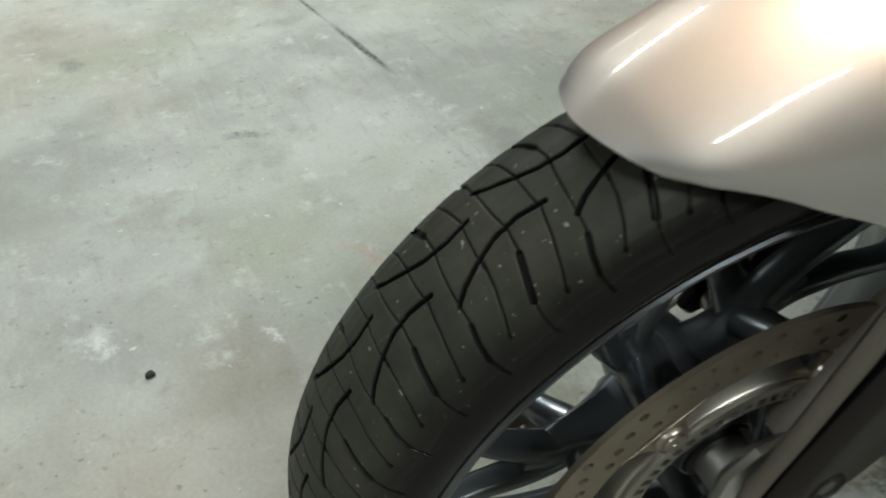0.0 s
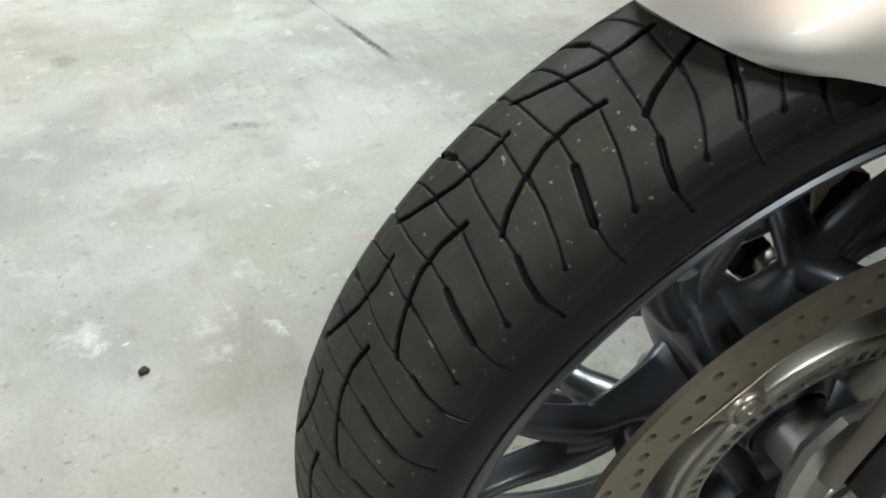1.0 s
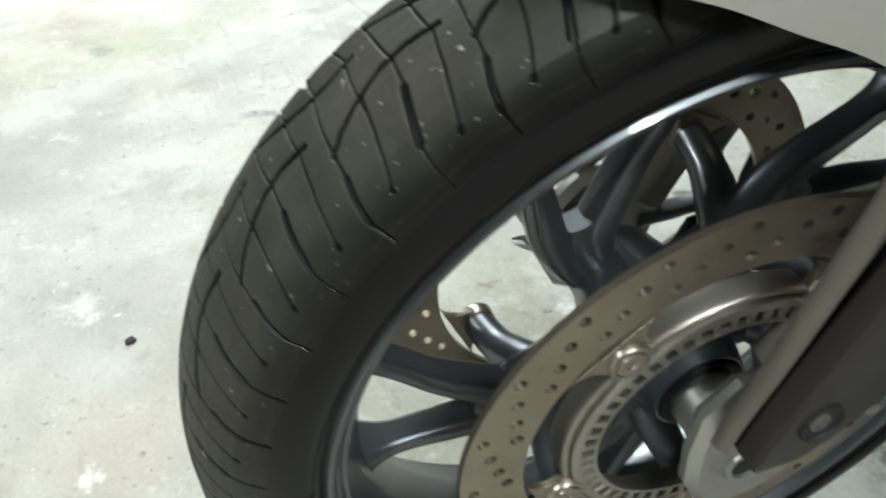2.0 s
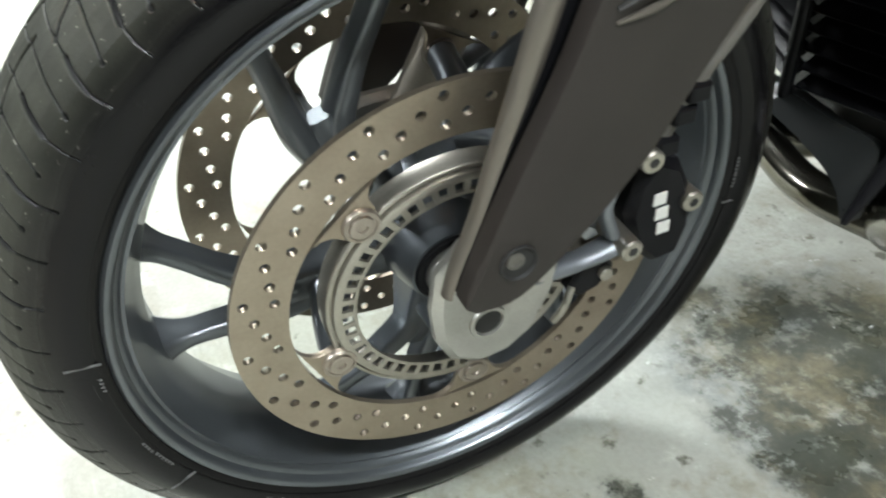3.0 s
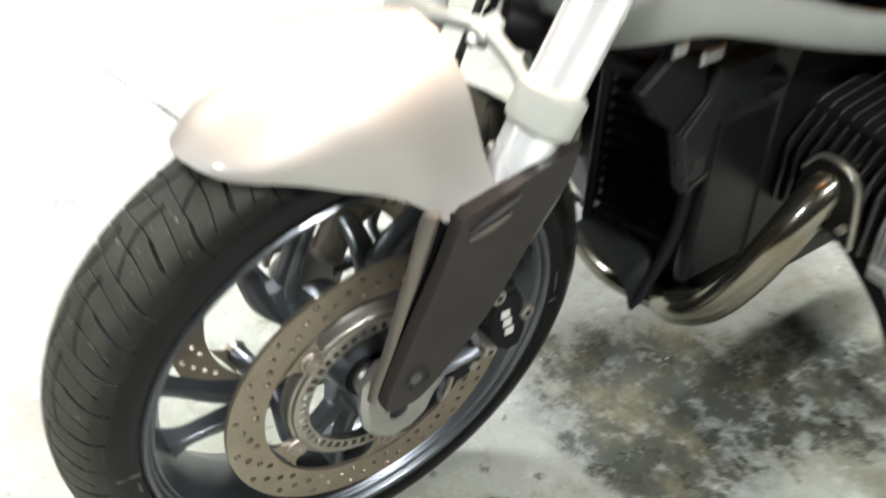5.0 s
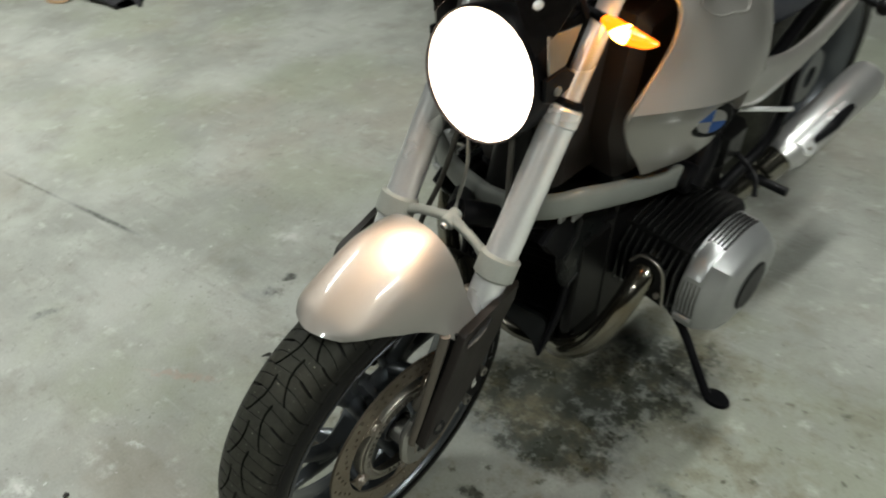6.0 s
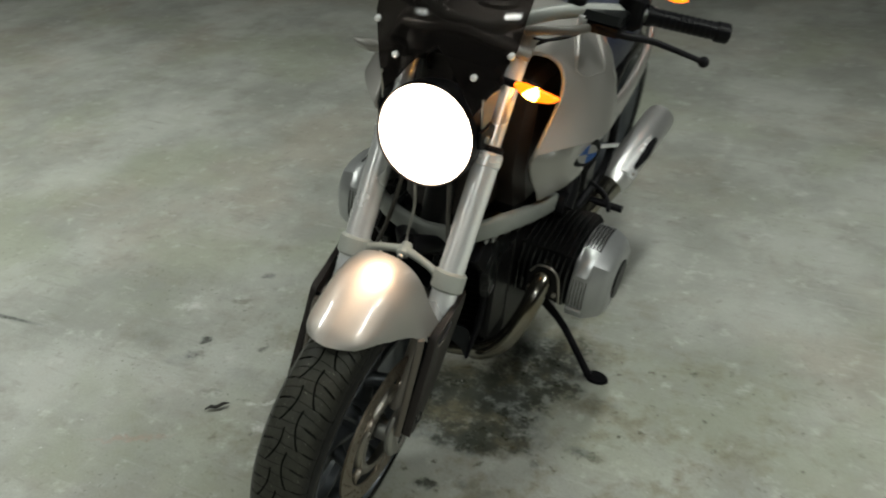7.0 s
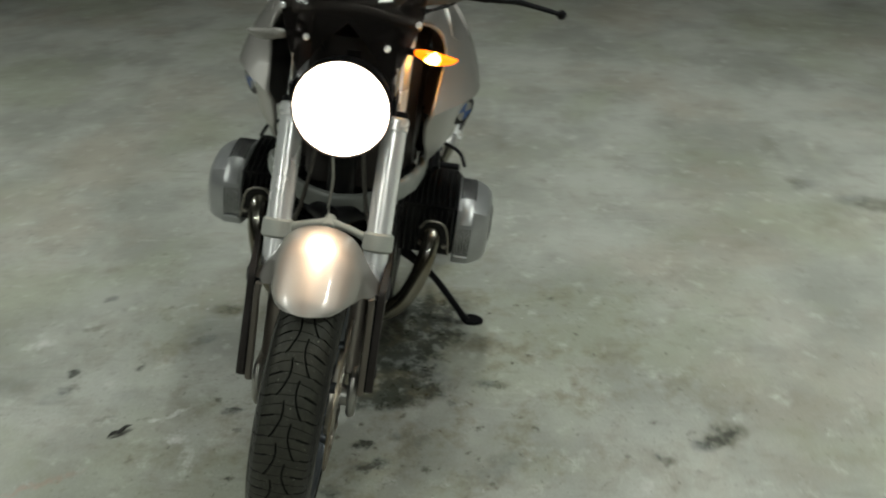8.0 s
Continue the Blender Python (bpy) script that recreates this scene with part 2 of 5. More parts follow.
# scrapes: x, y, radius along, radius across, turn, colour, strength
CHALK, RUST = (0.60, 0.60, 0.58), (0.33, 0.20, 0.17)
SCRAPES = [
    (-0.472, 0.226, 0.045, 0.007, 45, CHALK, 0.8), (-0.45, 0.134, 0.03, 0.018, 0, CHALK, 0.7), (-0.40, 0.06, 0.018, 0.06, 10, CHALK, 0.5), (-0.52, 0.20, 0.02, 0.01, 20, CHALK, 0.6),
    (-0.62, -0.20, 0.025, 0.012, 20, CHALK, 0.7), (-0.40, -0.42, 0.02, 0.014, 10, CHALK, 0.7), (-0.70, -0.42, 0.03, 0.02, 0, CHALK, 0.5), (-0.95, 0.48, 0.05, 0.02, 30, CHALK, 0.5), (-0.72, -0.02, 0.12, 0.012, 28, RUST, 0.45),
]


def concrete():
    mat = bpy.data.materials.new("stained_concrete")
    mat.use_nodes = True
    nodes, links = mat.node_tree.nodes, mat.node_tree.links
    bsdf = nodes["Principled BSDF"]
    coord = nodes.new("ShaderNodeTexCoord").outputs["Object"]

    def math_node(kind, a, b):
        node = nodes.new("ShaderNodeMath")
        node.operation = kind
        for n, v in enumerate((a, b)):
            if isinstance(v, (int, float)):
                node.inputs[n].default_value = v
            else:
                links.new(v, node.inputs[n])
        return node.outputs[0]

    def cloud(scale, detail=6, rough=0.6, offset=0.0):
        node = nodes.new("ShaderNodeTexNoise")
        node.inputs["Scale"].default_value, node.inputs["Detail"].default_value, node.inputs["Roughness"].default_value = scale, detail, rough
        shift = nodes.new("ShaderNodeMapping")
        shift.inputs["Location"].default_value = (offset, offset * 0.7, 0)
        links.new(coord, shift.inputs["Vector"])
        links.new(shift.outputs["Vector"], node.inputs["Vector"])
        return node

    def span(value, low, high, to_low=0.0, to_high=1.0):
        node = nodes.new("ShaderNodeMapRange")
        node.interpolation_type = "SMOOTHSTEP"
        for key, v in (("From Min", low), ("From Max", high), ("To Min", to_low), ("To Max", to_high)):
            node.inputs[key].default_value = v
        links.new(value, node.inputs["Value"])
        return node.outputs["Result"]

    def blend(a, b, factor, kind="MIX"):
        node = nodes.new("ShaderNodeMix")
        node.data_type, node.blend_type = "RGBA", kind
        for key, v in (("A", a), ("B", b), ("Factor", factor)):
            if isinstance(v, tuple):
                node.inputs[key].default_value = (*v, 1)
            elif isinstance(v, float):
                node.inputs[key].default_value = v
            else:
                links.new(v, node.inputs[key])
        return node.outputs["Result"]

    color = blend((0.245, 0.25, 0.225), (0.365, 0.373, 0.340), span(cloud(2.2).outputs["Fac"], 0.36, 0.64))
    color = blend(color, (0.30, 0.255, 0.20), span(cloud(1.3, 6, 0.65, 12.3).outputs["Fac"], 0.47, 0.66, 0, 0.42))
    color = blend(color, (0.262, 0.282, 0.205), span(cloud(1.7, 5, 0.6, 23.9).outputs["Fac"], 0.48, 0.64, 0, 0.5))
    color = blend(color, (0.19, 0.18, 0.145), span(cloud(5.5, 9, 0.68, 3.1).outputs["Fac"], 0.5, 0.76, 0, 0.68))
    color = blend(color, (0.50, 0.505, 0.475), span(cloud(13, 8, 0.7, 7.7).outputs["Fac"], 0.54, 0.74, 0, 0.65))
    color = blend(color, (0.16, 0.15, 0.12), span(cloud(19, 8, 0.66, 1.3).outputs["Fac"], 0.57, 0.75, 0, 0.6))
    # scuffs drawn across the floor
    for turn, offset, tone, much in ((35, 2.0, (0.43, 0.43, 0.41), 0.45), (28, 7.0, (0.15, 0.145, 0.12), 0.42), (-20, 11.0, (0.19, 0.18, 0.15), 0.30)):
        drawn = nodes.new("ShaderNodeMapping")
        drawn.inputs["Rotation"].default_value = (0, 0, radians(turn))
        drawn.inputs["Scale"].default_value = (5, 38, 1)
        drawn.inputs["Location"].default_value = (offset, offset, 0)
        links.new(coord, drawn.inputs["Vector"])
        scuff = nodes.new("ShaderNodeTexNoise")
        scuff.inputs["Scale"].default_value, scuff.inputs["Detail"].default_value, scuff.inputs["Roughness"].default_value = 1.0, 7, 0.65
        links.new(drawn.outputs["Vector"], scuff.inputs["Vector"])
        lines = math_node("MULTIPLY", span(scuff.outputs["Fac"], 0.55, 0.72, 0, much), span(cloud(2.6, 4, 0.55, offset).outputs["Fac"], 0.42, 0.60))
        color = blend(color, tone, lines)
    # oil and water stains
    warp = cloud(9, 7, 0.65, 5.0).outputs["Color"]
    moved = nodes.new("ShaderNodeVectorMath")
    moved.operation = "MULTIPLY_ADD"
    links.new(warp, moved.inputs[0])
    moved.inputs[1].default_value, moved.inputs[2].default_value = (0.16, 0.16, 0), (-0.08, -0.08, 0)
    place = nodes.new("ShaderNodeVectorMath")
    links.new(coord, place.inputs[0])
    links.new(moved.outputs[0], place.inputs[1])
    jitter = nodes.new("ShaderNodeVectorMath")
    jitter.operation = "MULTIPLY_ADD"
    links.new(cloud(30, 6, 0.7, 6.0).outputs["Color"], jitter.inputs[0])
    jitter.inputs[1].default_value, jitter.inputs[2].default_value = (0.07, 0.07, 0), (-0.035, -0.035, 0)
    ragged = nodes.new("ShaderNodeVectorMath")
    links.new(coord, ragged.inputs[0])
    links.new(jitter.outputs[0], ragged.inputs[1])
    total = None
    for x, y, a, b, turn, dark in POOLS + DRIPS + SPOTS + MARKS:
        oval = nodes.new("ShaderNodeMapping")
        oval.vector_type = "TEXTURE"
        oval.inputs["Location"].default_value = (x, y, 0)
        oval.inputs["Rotation"].default_value = (0, 0, radians(turn))
        oval.inputs["Scale"].default_value = (a, b, 1)
        links.new((place if b > 0.045 else ragged).outputs[0] if b > 0.0115 else coord, oval.inputs["Vector"])
        reach = nodes.new("ShaderNodeVectorMath")
        reach.operation = "LENGTH"
        links.new(oval.outputs["Vector"], reach.inputs[0])
        dark = dark * 0.9 if b < 0.03 and a < 0.08 else dark
        mask = span(reach.outputs["Value"], 0.30, 1.30, dark, 0.0)
        total = mask if total is None else math_node("MAXIMUM", total, mask)
    patchy = math_node("MULTIPLY", span(cloud(26, 9, 0.72, 2.2).outputs["Fac"], 0.34, 0.66, 0.45, 1.0), span(cloud(95, 6, 0.7, 3.7).outputs["Fac"], 0.32, 0.60, 0.70, 1.0))
    oily = math_node("MULTIPLY", total, patchy)
    # the film is brown-green in places, slate where it is wet, black in its pools
    film = blend((0.090, 0.086, 0.056), (0.120, 0.132, 0.130), span(cloud(6, 4, 0.5, 15.5).outputs["Fac"], 0.45, 0.56))
    color = blend(color, film, math_node("MULTIPLY", span(total, 0.1, 0.6, 0, 0.66), span(cloud(52, 8, 0.7, 13.1).outputs["Fac"], 0.34, 0.58, 0.50, 1.0)))
    color = blend(color, (0.027, 0.030, 0.022), span(oily, 0.29, 0.60, 0, 0.92))
    # pale scrapes and a rusty smear
    for x, y, a, b, turn, tone, much in SCRAPES:
        oval = nodes.new("ShaderNodeMapping")
        oval.vector_type = "TEXTURE"
        oval.inputs["Location"].default_value = (x, y, 0)
        oval.inputs["Rotation"].default_value = (0, 0, radians(turn))
        oval.inputs["Scale"].default_value = (a, b, 1)
        links.new(ragged.outputs[0], oval.inputs["Vector"])
        reach = nodes.new("ShaderNodeVectorMath")
        reach.operation = "LENGTH"
        links.new(oval.outputs["Vector"], reach.inputs[0])
        mark = math_node("MULTIPLY", span(reach.outputs["Value"], 0.3, 1.2, much, 0.0), span(cloud(60, 5, 0.6, x).outputs["Fac"], 0.35, 0.55, 0.2, 1.0))
        color = blend(color, tone, mark)
    # drips and grime round the bike, pale flecks everywhere
    near = nodes.new("ShaderNodeMapping")
    near.vector_type = "TEXTURE"
    near.inputs["Location"].default_value, near.inputs["Scale"].default_value = (0.1, 0.4, 0), (1.3, 0.9, 1)
    links.new(coord, near.inputs["Vector"])
    ring = nodes.new("ShaderNodeVectorMath")
    ring.operation = "LENGTH"
    links.new(near.outputs["Vector"], ring.inputs[0])
    close = span(ring.outputs["Value"], 0.25, 0.95, 0.9, 0.05)
    drips = math_node("MULTIPLY", span(cloud(24, 7, 0.62, 4.4).outputs["Fac"], 0.60, 0.70), close)
    color = blend(color, (0.060, 0.058, 0.040), drips)
    grime = math_node("MULTIPLY", span(cloud(7, 9, 0.75, 8.8).outputs["Fac"], 0.48, 0.66), close)
    color = blend(color, (0.150, 0.130, 0.080), math_node("MULTIPLY", grime, 0.75))
    pits = math_node("MULTIPLY", span(cloud(75, 3, 0.5, 17.7).outputs["Fac"], 0.63, 0.70), span(cloud(4, 5, 0.6, 19.1).outputs["Fac"], 0.42, 0.62))
    color = blend(color, (0.06, 0.055, 0.04), math_node("MULTIPLY", pits, 0.5))
    color = blend(color, (0.56, 0.56, 0.54), span(cloud(44, 4, 0.6, 6.6).outputs["Fac"], 0.68, 0.74, 0, 0.7))
    color = blend(color, (0.07, 0.07, 0.06), span(cloud(60, 4, 0.6, 9.9).outputs["Fac"], 0.70, 0.75, 0, 0.6))
    color = blend(color, span(cloud(160, 3).outputs["Fac"], 0.3, 0.7, 0.94, 1.05), 1.0, "MULTIPLY")
    links.new(color, bsdf.inputs["Base Color"])
    dry = span(cloud(6, 6, 0.6, 9.0).outputs["Fac"], 0.3, 0.7, 0.45, 0.75)
    wet = math_node("MULTIPLY", span(total, 0.15, 0.8), span(cloud(11, 5, 0.6, 21.0).outputs["Fac"], 0.45, 0.60, 0.15, 0.75))
    links.new(math_node("SUBTRACT", dry, math_node("MULTIPLY", wet, 0.45)), bsdf.inputs["Roughness"])
    relief = nodes.new("ShaderNodeBump")
    relief.inputs["Strength"].default_value, relief.inputs["Distance"].default_value = 0.28, 0.002
    links.new(cloud(55, 8, 0.68).outputs["Fac"], relief.inputs["Height"])
    links.new(relief.outputs["Normal"], bsdf.inputs["Normal"])
    return mat


CONCRETE = concrete()


# ---- builders ----
def part(name, bm, mat, parent=None, label="", smooth=True):
    """Links a bmesh as one mesh object under a thing or a part."""
    mesh = bpy.data.meshes.new(name)
    bmesh.ops.recalc_face_normals(bm, faces=bm.faces)
    bm.to_mesh(mesh)
    bm.free()
    mesh.materials.append(mat)
    if smooth:
        mesh.shade_smooth()
        mesh.set_sharp_from_angle(angle=radians(38))
    ob = new(name, mesh)
    ob.parent = parent
    return tagged(ob, label)


def root(name, m, label, category, group=""):
    ob = new(name)
    ob.empty_display_size = 0.1
    ob.matrix_world = m
    return tagged(ob, label, category, group)


def loft(rings, closed=True, caps=True, bm=None):
    """A skin over rings of equally many points."""
    bm = bm or bmesh.new()
    rows = [[bm.verts.new(p) for p in ring] for ring in rings]
    for a, b in zip(rows, rows[1:]):
        count = len(a)
        for i in range(count if closed else count - 1):
            j = (i + 1) % count
            bm.faces.new((a[i], a[j], b[j], b[i]))
    if caps and closed:
        bm.faces.new(rows[0][::-1])
        bm.faces.new(rows[-1])
    return bm


def smooth_path(points, steps=6):
    """A Catmull-Rom line through the points."""
    points = [Vector(p) for p in points]
    ends = [2 * points[0] - points[1], *points, 2 * points[-1] - points[-2]]
    out = []
    for a, b, c, d in zip(ends, ends[1:], ends[2:], ends[3:]):
        for i in range(steps):
            t = i / steps
            out.append(0.5 * (2 * b + (c - a) * t + (2 * a - 5 * b + 4 * c - d) * t * t + (3 * b - a - 3 * c + d) * t ** 3))
    return out + [points[-1]]


def pipe(points, radius, seg=16, steps=6, bm=None, flat=1.0, curved=True):
    """A tube along a line; radius may be a list over the points."""
    line = smooth_path(points, steps) if curved and len(points) > 2 else [Vector(p) for p in points]
    widths = radius if isinstance(radius, (list, tuple)) else [radius] * len(points)
    spots = np.linspace(0, 1, len(widths))
    rings, side = [], None
    for n, p in enumerate(line):
        along = (line[min(n + 1, len(line) - 1)] - line[max(n - 1, 0)]).normalized()
        if side is None:
            side = along.cross(Vector((0, 0, 1)) if abs(along.z) < 0.9 else Vector((0, 1, 0))).normalized()
        side = (side - along * side.dot(along)).normalized()
        other = along.cross(side)
        r = float(np.interp(n / (len(line) - 1), spots, widths))
        rings.append([p + r * (math.cos(a) * side + flat * math.sin(a) * other) for a in np.linspace(0, 2 * math.pi, seg, endpoint=False)])
    return loft(rings, bm=bm)


def turned(profile, seg=64, axis="x", centre=(0, 0, 0), bm=None, closed=True):
    """A body turned round an axis: profile of (along, radius)."""
    rings = []
    for a in np.linspace(0, 2 * math.pi, seg, endpoint=False):
        c, s = math.cos(a), math.sin(a)
        ring = []
        for u, r in profile:
            p = {"x": (u, r * c, r * s), "y": (r * c, u, r * s), "z": (r * c, r * s, u)}[axis]
            ring.append((p[0] + centre[0], p[1] + centre[1], p[2] + centre[2]))
        rings.append(ring)
    return ring_skin(rings, closed, bm)


def ring_skin(rings, closed, bm=None):
    bm = bm or bmesh.new()
    rows = [[bm.verts.new(p) for p in ring] for ring in rings]
    count = len(rows[0])
    for n, a in enumerate(rows):
        b = rows[(n + 1) % len(rows)]
        for i in range(count if closed else count - 1):
            j = (i + 1) % count
            bm.faces.new((a[i], a[j], b[j], b[i]))
    return bm


def rod(a, b, radius, seg=20, bm=None, bevel=0.0):
    """A round bar from a to b with eased ends."""
    a, b = Vector(a), Vector(b)
    ease = min(bevel or radius * 0.15, (b - a).length * 0.3)
    along = (b - a).normalized()
    side = along.cross(Vector((0, 0, 1)) if abs(along.z) < 0.9 else Vector((0, 1, 0))).normalized()
    other = along.cross(side)
    rings = []
    for p, r in ((a, radius - ease), (a + along * ease, radius), (b - along * ease, radius), (b, radius - ease)):
        rings.append([p + r * (math.cos(t) * side + math.sin(t) * other) for t in np.linspace(0, 2 * math.pi, seg, endpoint=False)])
    return loft(rings, bm=bm)


def slab(outline, x0, x1, bevel=0.004, bm=None):
    """A plate: an outline of (y, z) between x0 and x1, its rims eased."""
    centre = np.mean(outline, axis=0)
    def inset(d):
        out = []
        for p in outline:
            v = np.array(p) - centre
            out.append(np.array(p) - v / (np.linalg.norm(v) + 1e-9) * d)
        return out
    sign = 1 if x1 > x0 else -1
    rings = [[(x0, *p) for p in inset(bevel)], [(x0 + sign * bevel, *p) for p in outline], [(x1 - sign * bevel, *p) for p in outline], [(x1, *p) for p in inset(bevel)]]
    return loft(rings, bm=bm)


def block(x0, x1, y0, y1, z0, z1, bevel=0.005, bm=None):
    return slab([(y0, z0), (y1, z0), (y1, z1), (y0, z1)], x0, x1, bevel, bm)


def mirrored(bm):
    """The same shape on the bike's other side."""
    other = bm.copy()
    for v in other.verts:
        v.co.x = -v.co.x
    return other


def pair(name, bm, mat, parent, label="", smooth=True):
    twin = mirrored(bm)
    return part(name, bm, mat, parent, label, smooth), part(name, twin, mat, parent, label, smooth)


def fast_mesh(name, verts, faces, mat, parent):
    mesh = bpy.data.meshes.new(name)
    mesh.vertices.add(len(verts))
    mesh.vertices.foreach_set("co", np.asarray(verts, np.float32).ravel())
    mesh.loops.add(faces.size)
    mesh.loops.foreach_set("vertex_index", faces.astype(np.int32).ravel())
    mesh.polygons.add(len(faces))
    mesh.polygons.foreach_set("loop_start", np.arange(0, faces.size, faces.shape[1], dtype=np.int32))
    mesh.update(calc_edges=True)
    mesh.materials.append(mat)
    mesh.shade_smooth()
    ob = new(name, mesh)
    ob.parent = parent
    return ob


# ---- the garage ----
def garage():
    bm = bmesh.new()
    bmesh.ops.create_grid(bm, x_segments=1, y_segments=1, size=14)
    tagged(part("floor", bm, CONCRETE), "worn grey concrete garage floor with oil stains", "floor", kind="structure")
    bm = block(-14, 14, -14, 14, 3.25, 3.45, 0.01)
    tagged(part("ceiling", bm, CEILING), "plain dim concrete garage ceiling", "ceiling", kind="structure")
    for name, box in (("wall_north", (-14, 14, 13.8, 14, 0, 3.25)), ("wall_south", (-14, 14, -14, -13.8, 0, 3.25)), ("wall_east", (13.8, 14, -13.8, 13.8, 0, 3.25)), ("wall_west", (-14, -13.8, -13.8, 13.8, 0, 3.25))):
        tagged(part(name, block(*box, 0.01), WALL), "dim grey garage wall far from the motorcycle", "wall", kind="structure")
    for x, y, z, watts in LAMPS:
        lamp = root("ceiling_light", pose(x, y, z), "broad white ceiling light panel, switched on" if y < -3 else "long white ceiling light fixture, switched on", "ceiling light", "ceiling lights")
        # the pair at the front are broad panels, the others slim tubes
        a, b = (0.32, 0.19) if y < -3 else (0.11, 0.62)
        part("housing", block(-a - 0.03, a + 0.03, -b - 0.02, b + 0.02, 0.03, 0.15, 0.01), WALL, lamp)
        part("diffuser", block(-a, a, -b, b, 0.0, 0.028, 0.008), TUBE, lamp)


garage()
bike = root("motorcycle", ROOT, "silver naked motorcycle leaning on its side stand, headlamp lit", "motorcycle")


# ---- front wheel ----
WHEEL_LEAN = 3.0
TYRE = [(0.0, 0.296), (0.00796, 0.29572), (0.01691, 0.29449), (0.02537, 0.29203), (0.03384, 0.28844), (0.0413, 0.28324), (0.04777, 0.2771), (0.05274, 0.27002), (0.05722, 0.26293), (0.06071, 0.25537), (0.0622, 0.24781), (0.0614, 0.2412), (0.05871, 0.23553), (0.05523, 0.23081), (0.05125, 0.2275)]

# grooves of the tread within one pitch of 15 degrees: half width in mm, depth in mm, then (degrees, mm from the centre line)
PITCH = 15.0
GROOVES = [
    (1.35, 4.0, [(13.4, 10.3), (10.3, 8.2), (7.2, 9.6), (4.3, 14.8), (1.8, 20.4), (0.2, 25.8)]),
    (0.42, 2.2, [(12.7, 12.5), (11.9, 29.0), (10.8, 44.0), (9.9, 54.0)]),
    (1.3, 2.4, [(10.0, 53.4), (9.85, 54.8)]),
    (0.42, 2.2, [(5.0, 15.0), (4.3, 31.0), (3.3, 44.0), (2.2, 54.2)]),
    (1.2, 2.2, [(2.3, 53.6), (2.15, 54.8)]),
    (1.75, 3.6, [(8.3, 25.2), (7.2, 40.0), (6.5, 48.6)]),
    (0.42, 2.0, [(8.8, 9.0), (8.4, 25.0)]),
    (0.55, 1.6, [(6.5, 49.0), (6.2, 60.5), (6.4, 70.5)]),
    (0.42, 2.0, [(0.3, 26.0), (-0.1, 38.0)]),
    (1.35, 3.4, [(-0.1, 37.5), (-0.9, 47.0), (-1.4, 57.5)]),
    (0.8, 2.2, [(-1.4, 57.5), (-1.1, 70.0)]),
    (0.40, 1.8, [(12.6, 10.0), (12.4, -1.0), (12.2, -21.0)]),
    (0.40, 1.8, [(8.7, 9.0), (8.4, 0.0), (7.9, -24.0)]),
]


def tread(seg, across, full=True):
    """The tyre's skin as a fine grid with its grooves pressed in."""
    prof = np.array(TYRE)
    half = np.r_[0, np.cumsum(np.hypot(*np.diff(prof, axis=0).T))]
    s = np.r_[np.linspace(-half[-1], -0.073, 8)[:-1], np.linspace(-0.073, 0.073, across), np.linspace(0.073, half[-1], 8)[1:]]
    across = len(s)
    x = np.sign(s) * np.interp(np.abs(s), half, prof[:, 0])
    r = np.interp(np.abs(s), half, prof[:, 1])
    turn = np.arange(seg) * (360.0 / seg)
    deg, lat = np.meshgrid(turn, s * 1000, indexing="ij")
    depth = np.zeros_like(deg)
    per = math.pi / 180 * 0.29 * 1000

    def press(at, side, half_width, deep, line):
        local = (at + PITCH / 2) % PITCH - PITCH / 2
        for wrap in (-PITCH, 0.0, PITCH):
            for (a0, b0), (a1, b1) in zip(line, line[1:]):
                ax, ay, bx_, by = a0 * per, b0, a1 * per, b1
                px_, py = (local + wrap) * per, lat * side
                ux, uy = bx_ - ax, by - ay
                k = np.clip(((px_ - ax) * ux + (py - ay) * uy) / (ux * ux + uy * uy), 0, 1)
                gap = np.hypot(px_ - ax - k * ux, py - ay - k * uy)
                np.maximum(depth, deep * np.clip((half_width + 0.45 - gap) / 0.8, 0, 1), out=depth)

    for half_width, deep, line in GROOVES:
        press(deg - 1.0, 1, half_width, deep, line)
        press(deg - 1.0 + 7.6, -1, half_width, deep, line)
    rad = r[None, :] - depth / 1000
    a = np.radians(deg)
    verts = np.stack([np.broadcast_to(x, deg.shape), -rad * np.cos(a), rad * np.sin(a)], -1).reshape(-1, 3)
    i, j = np.meshgrid(np.arange(seg), np.arange(across - 1), indexing="ij")
    k = (i + 1) % seg
    faces = np.stack([i * across + j, i * across + j + 1, k * across + j + 1, k * across + j], -1).reshape(-1, 4)
    return verts, faces, depth.reshape(-1)


def tyre_line(parent, degrees, r0, r1, x):
    """A raised radial moulding line on the sidewall."""
    c, s = math.cos(radians(degrees)), math.sin(radians(degrees))
    bm = rod((x, -r0 * c, r0 * s), (x - 0.001, -r1 * c, r1 * s), 0.0007, 6)
    return part("moulding_line", bm, SIDEMARK, parent)


BOLT = material("brown_bolt_steel", (0.33, 0.29, 0.25), 0.34, 0.9, grain=0.15, size=500, blotch=0.3)
SIDEMARK = material("pale_rubber_marking", (0.09, 0.09, 0.09), 0.6, grain=0.2, size=800)


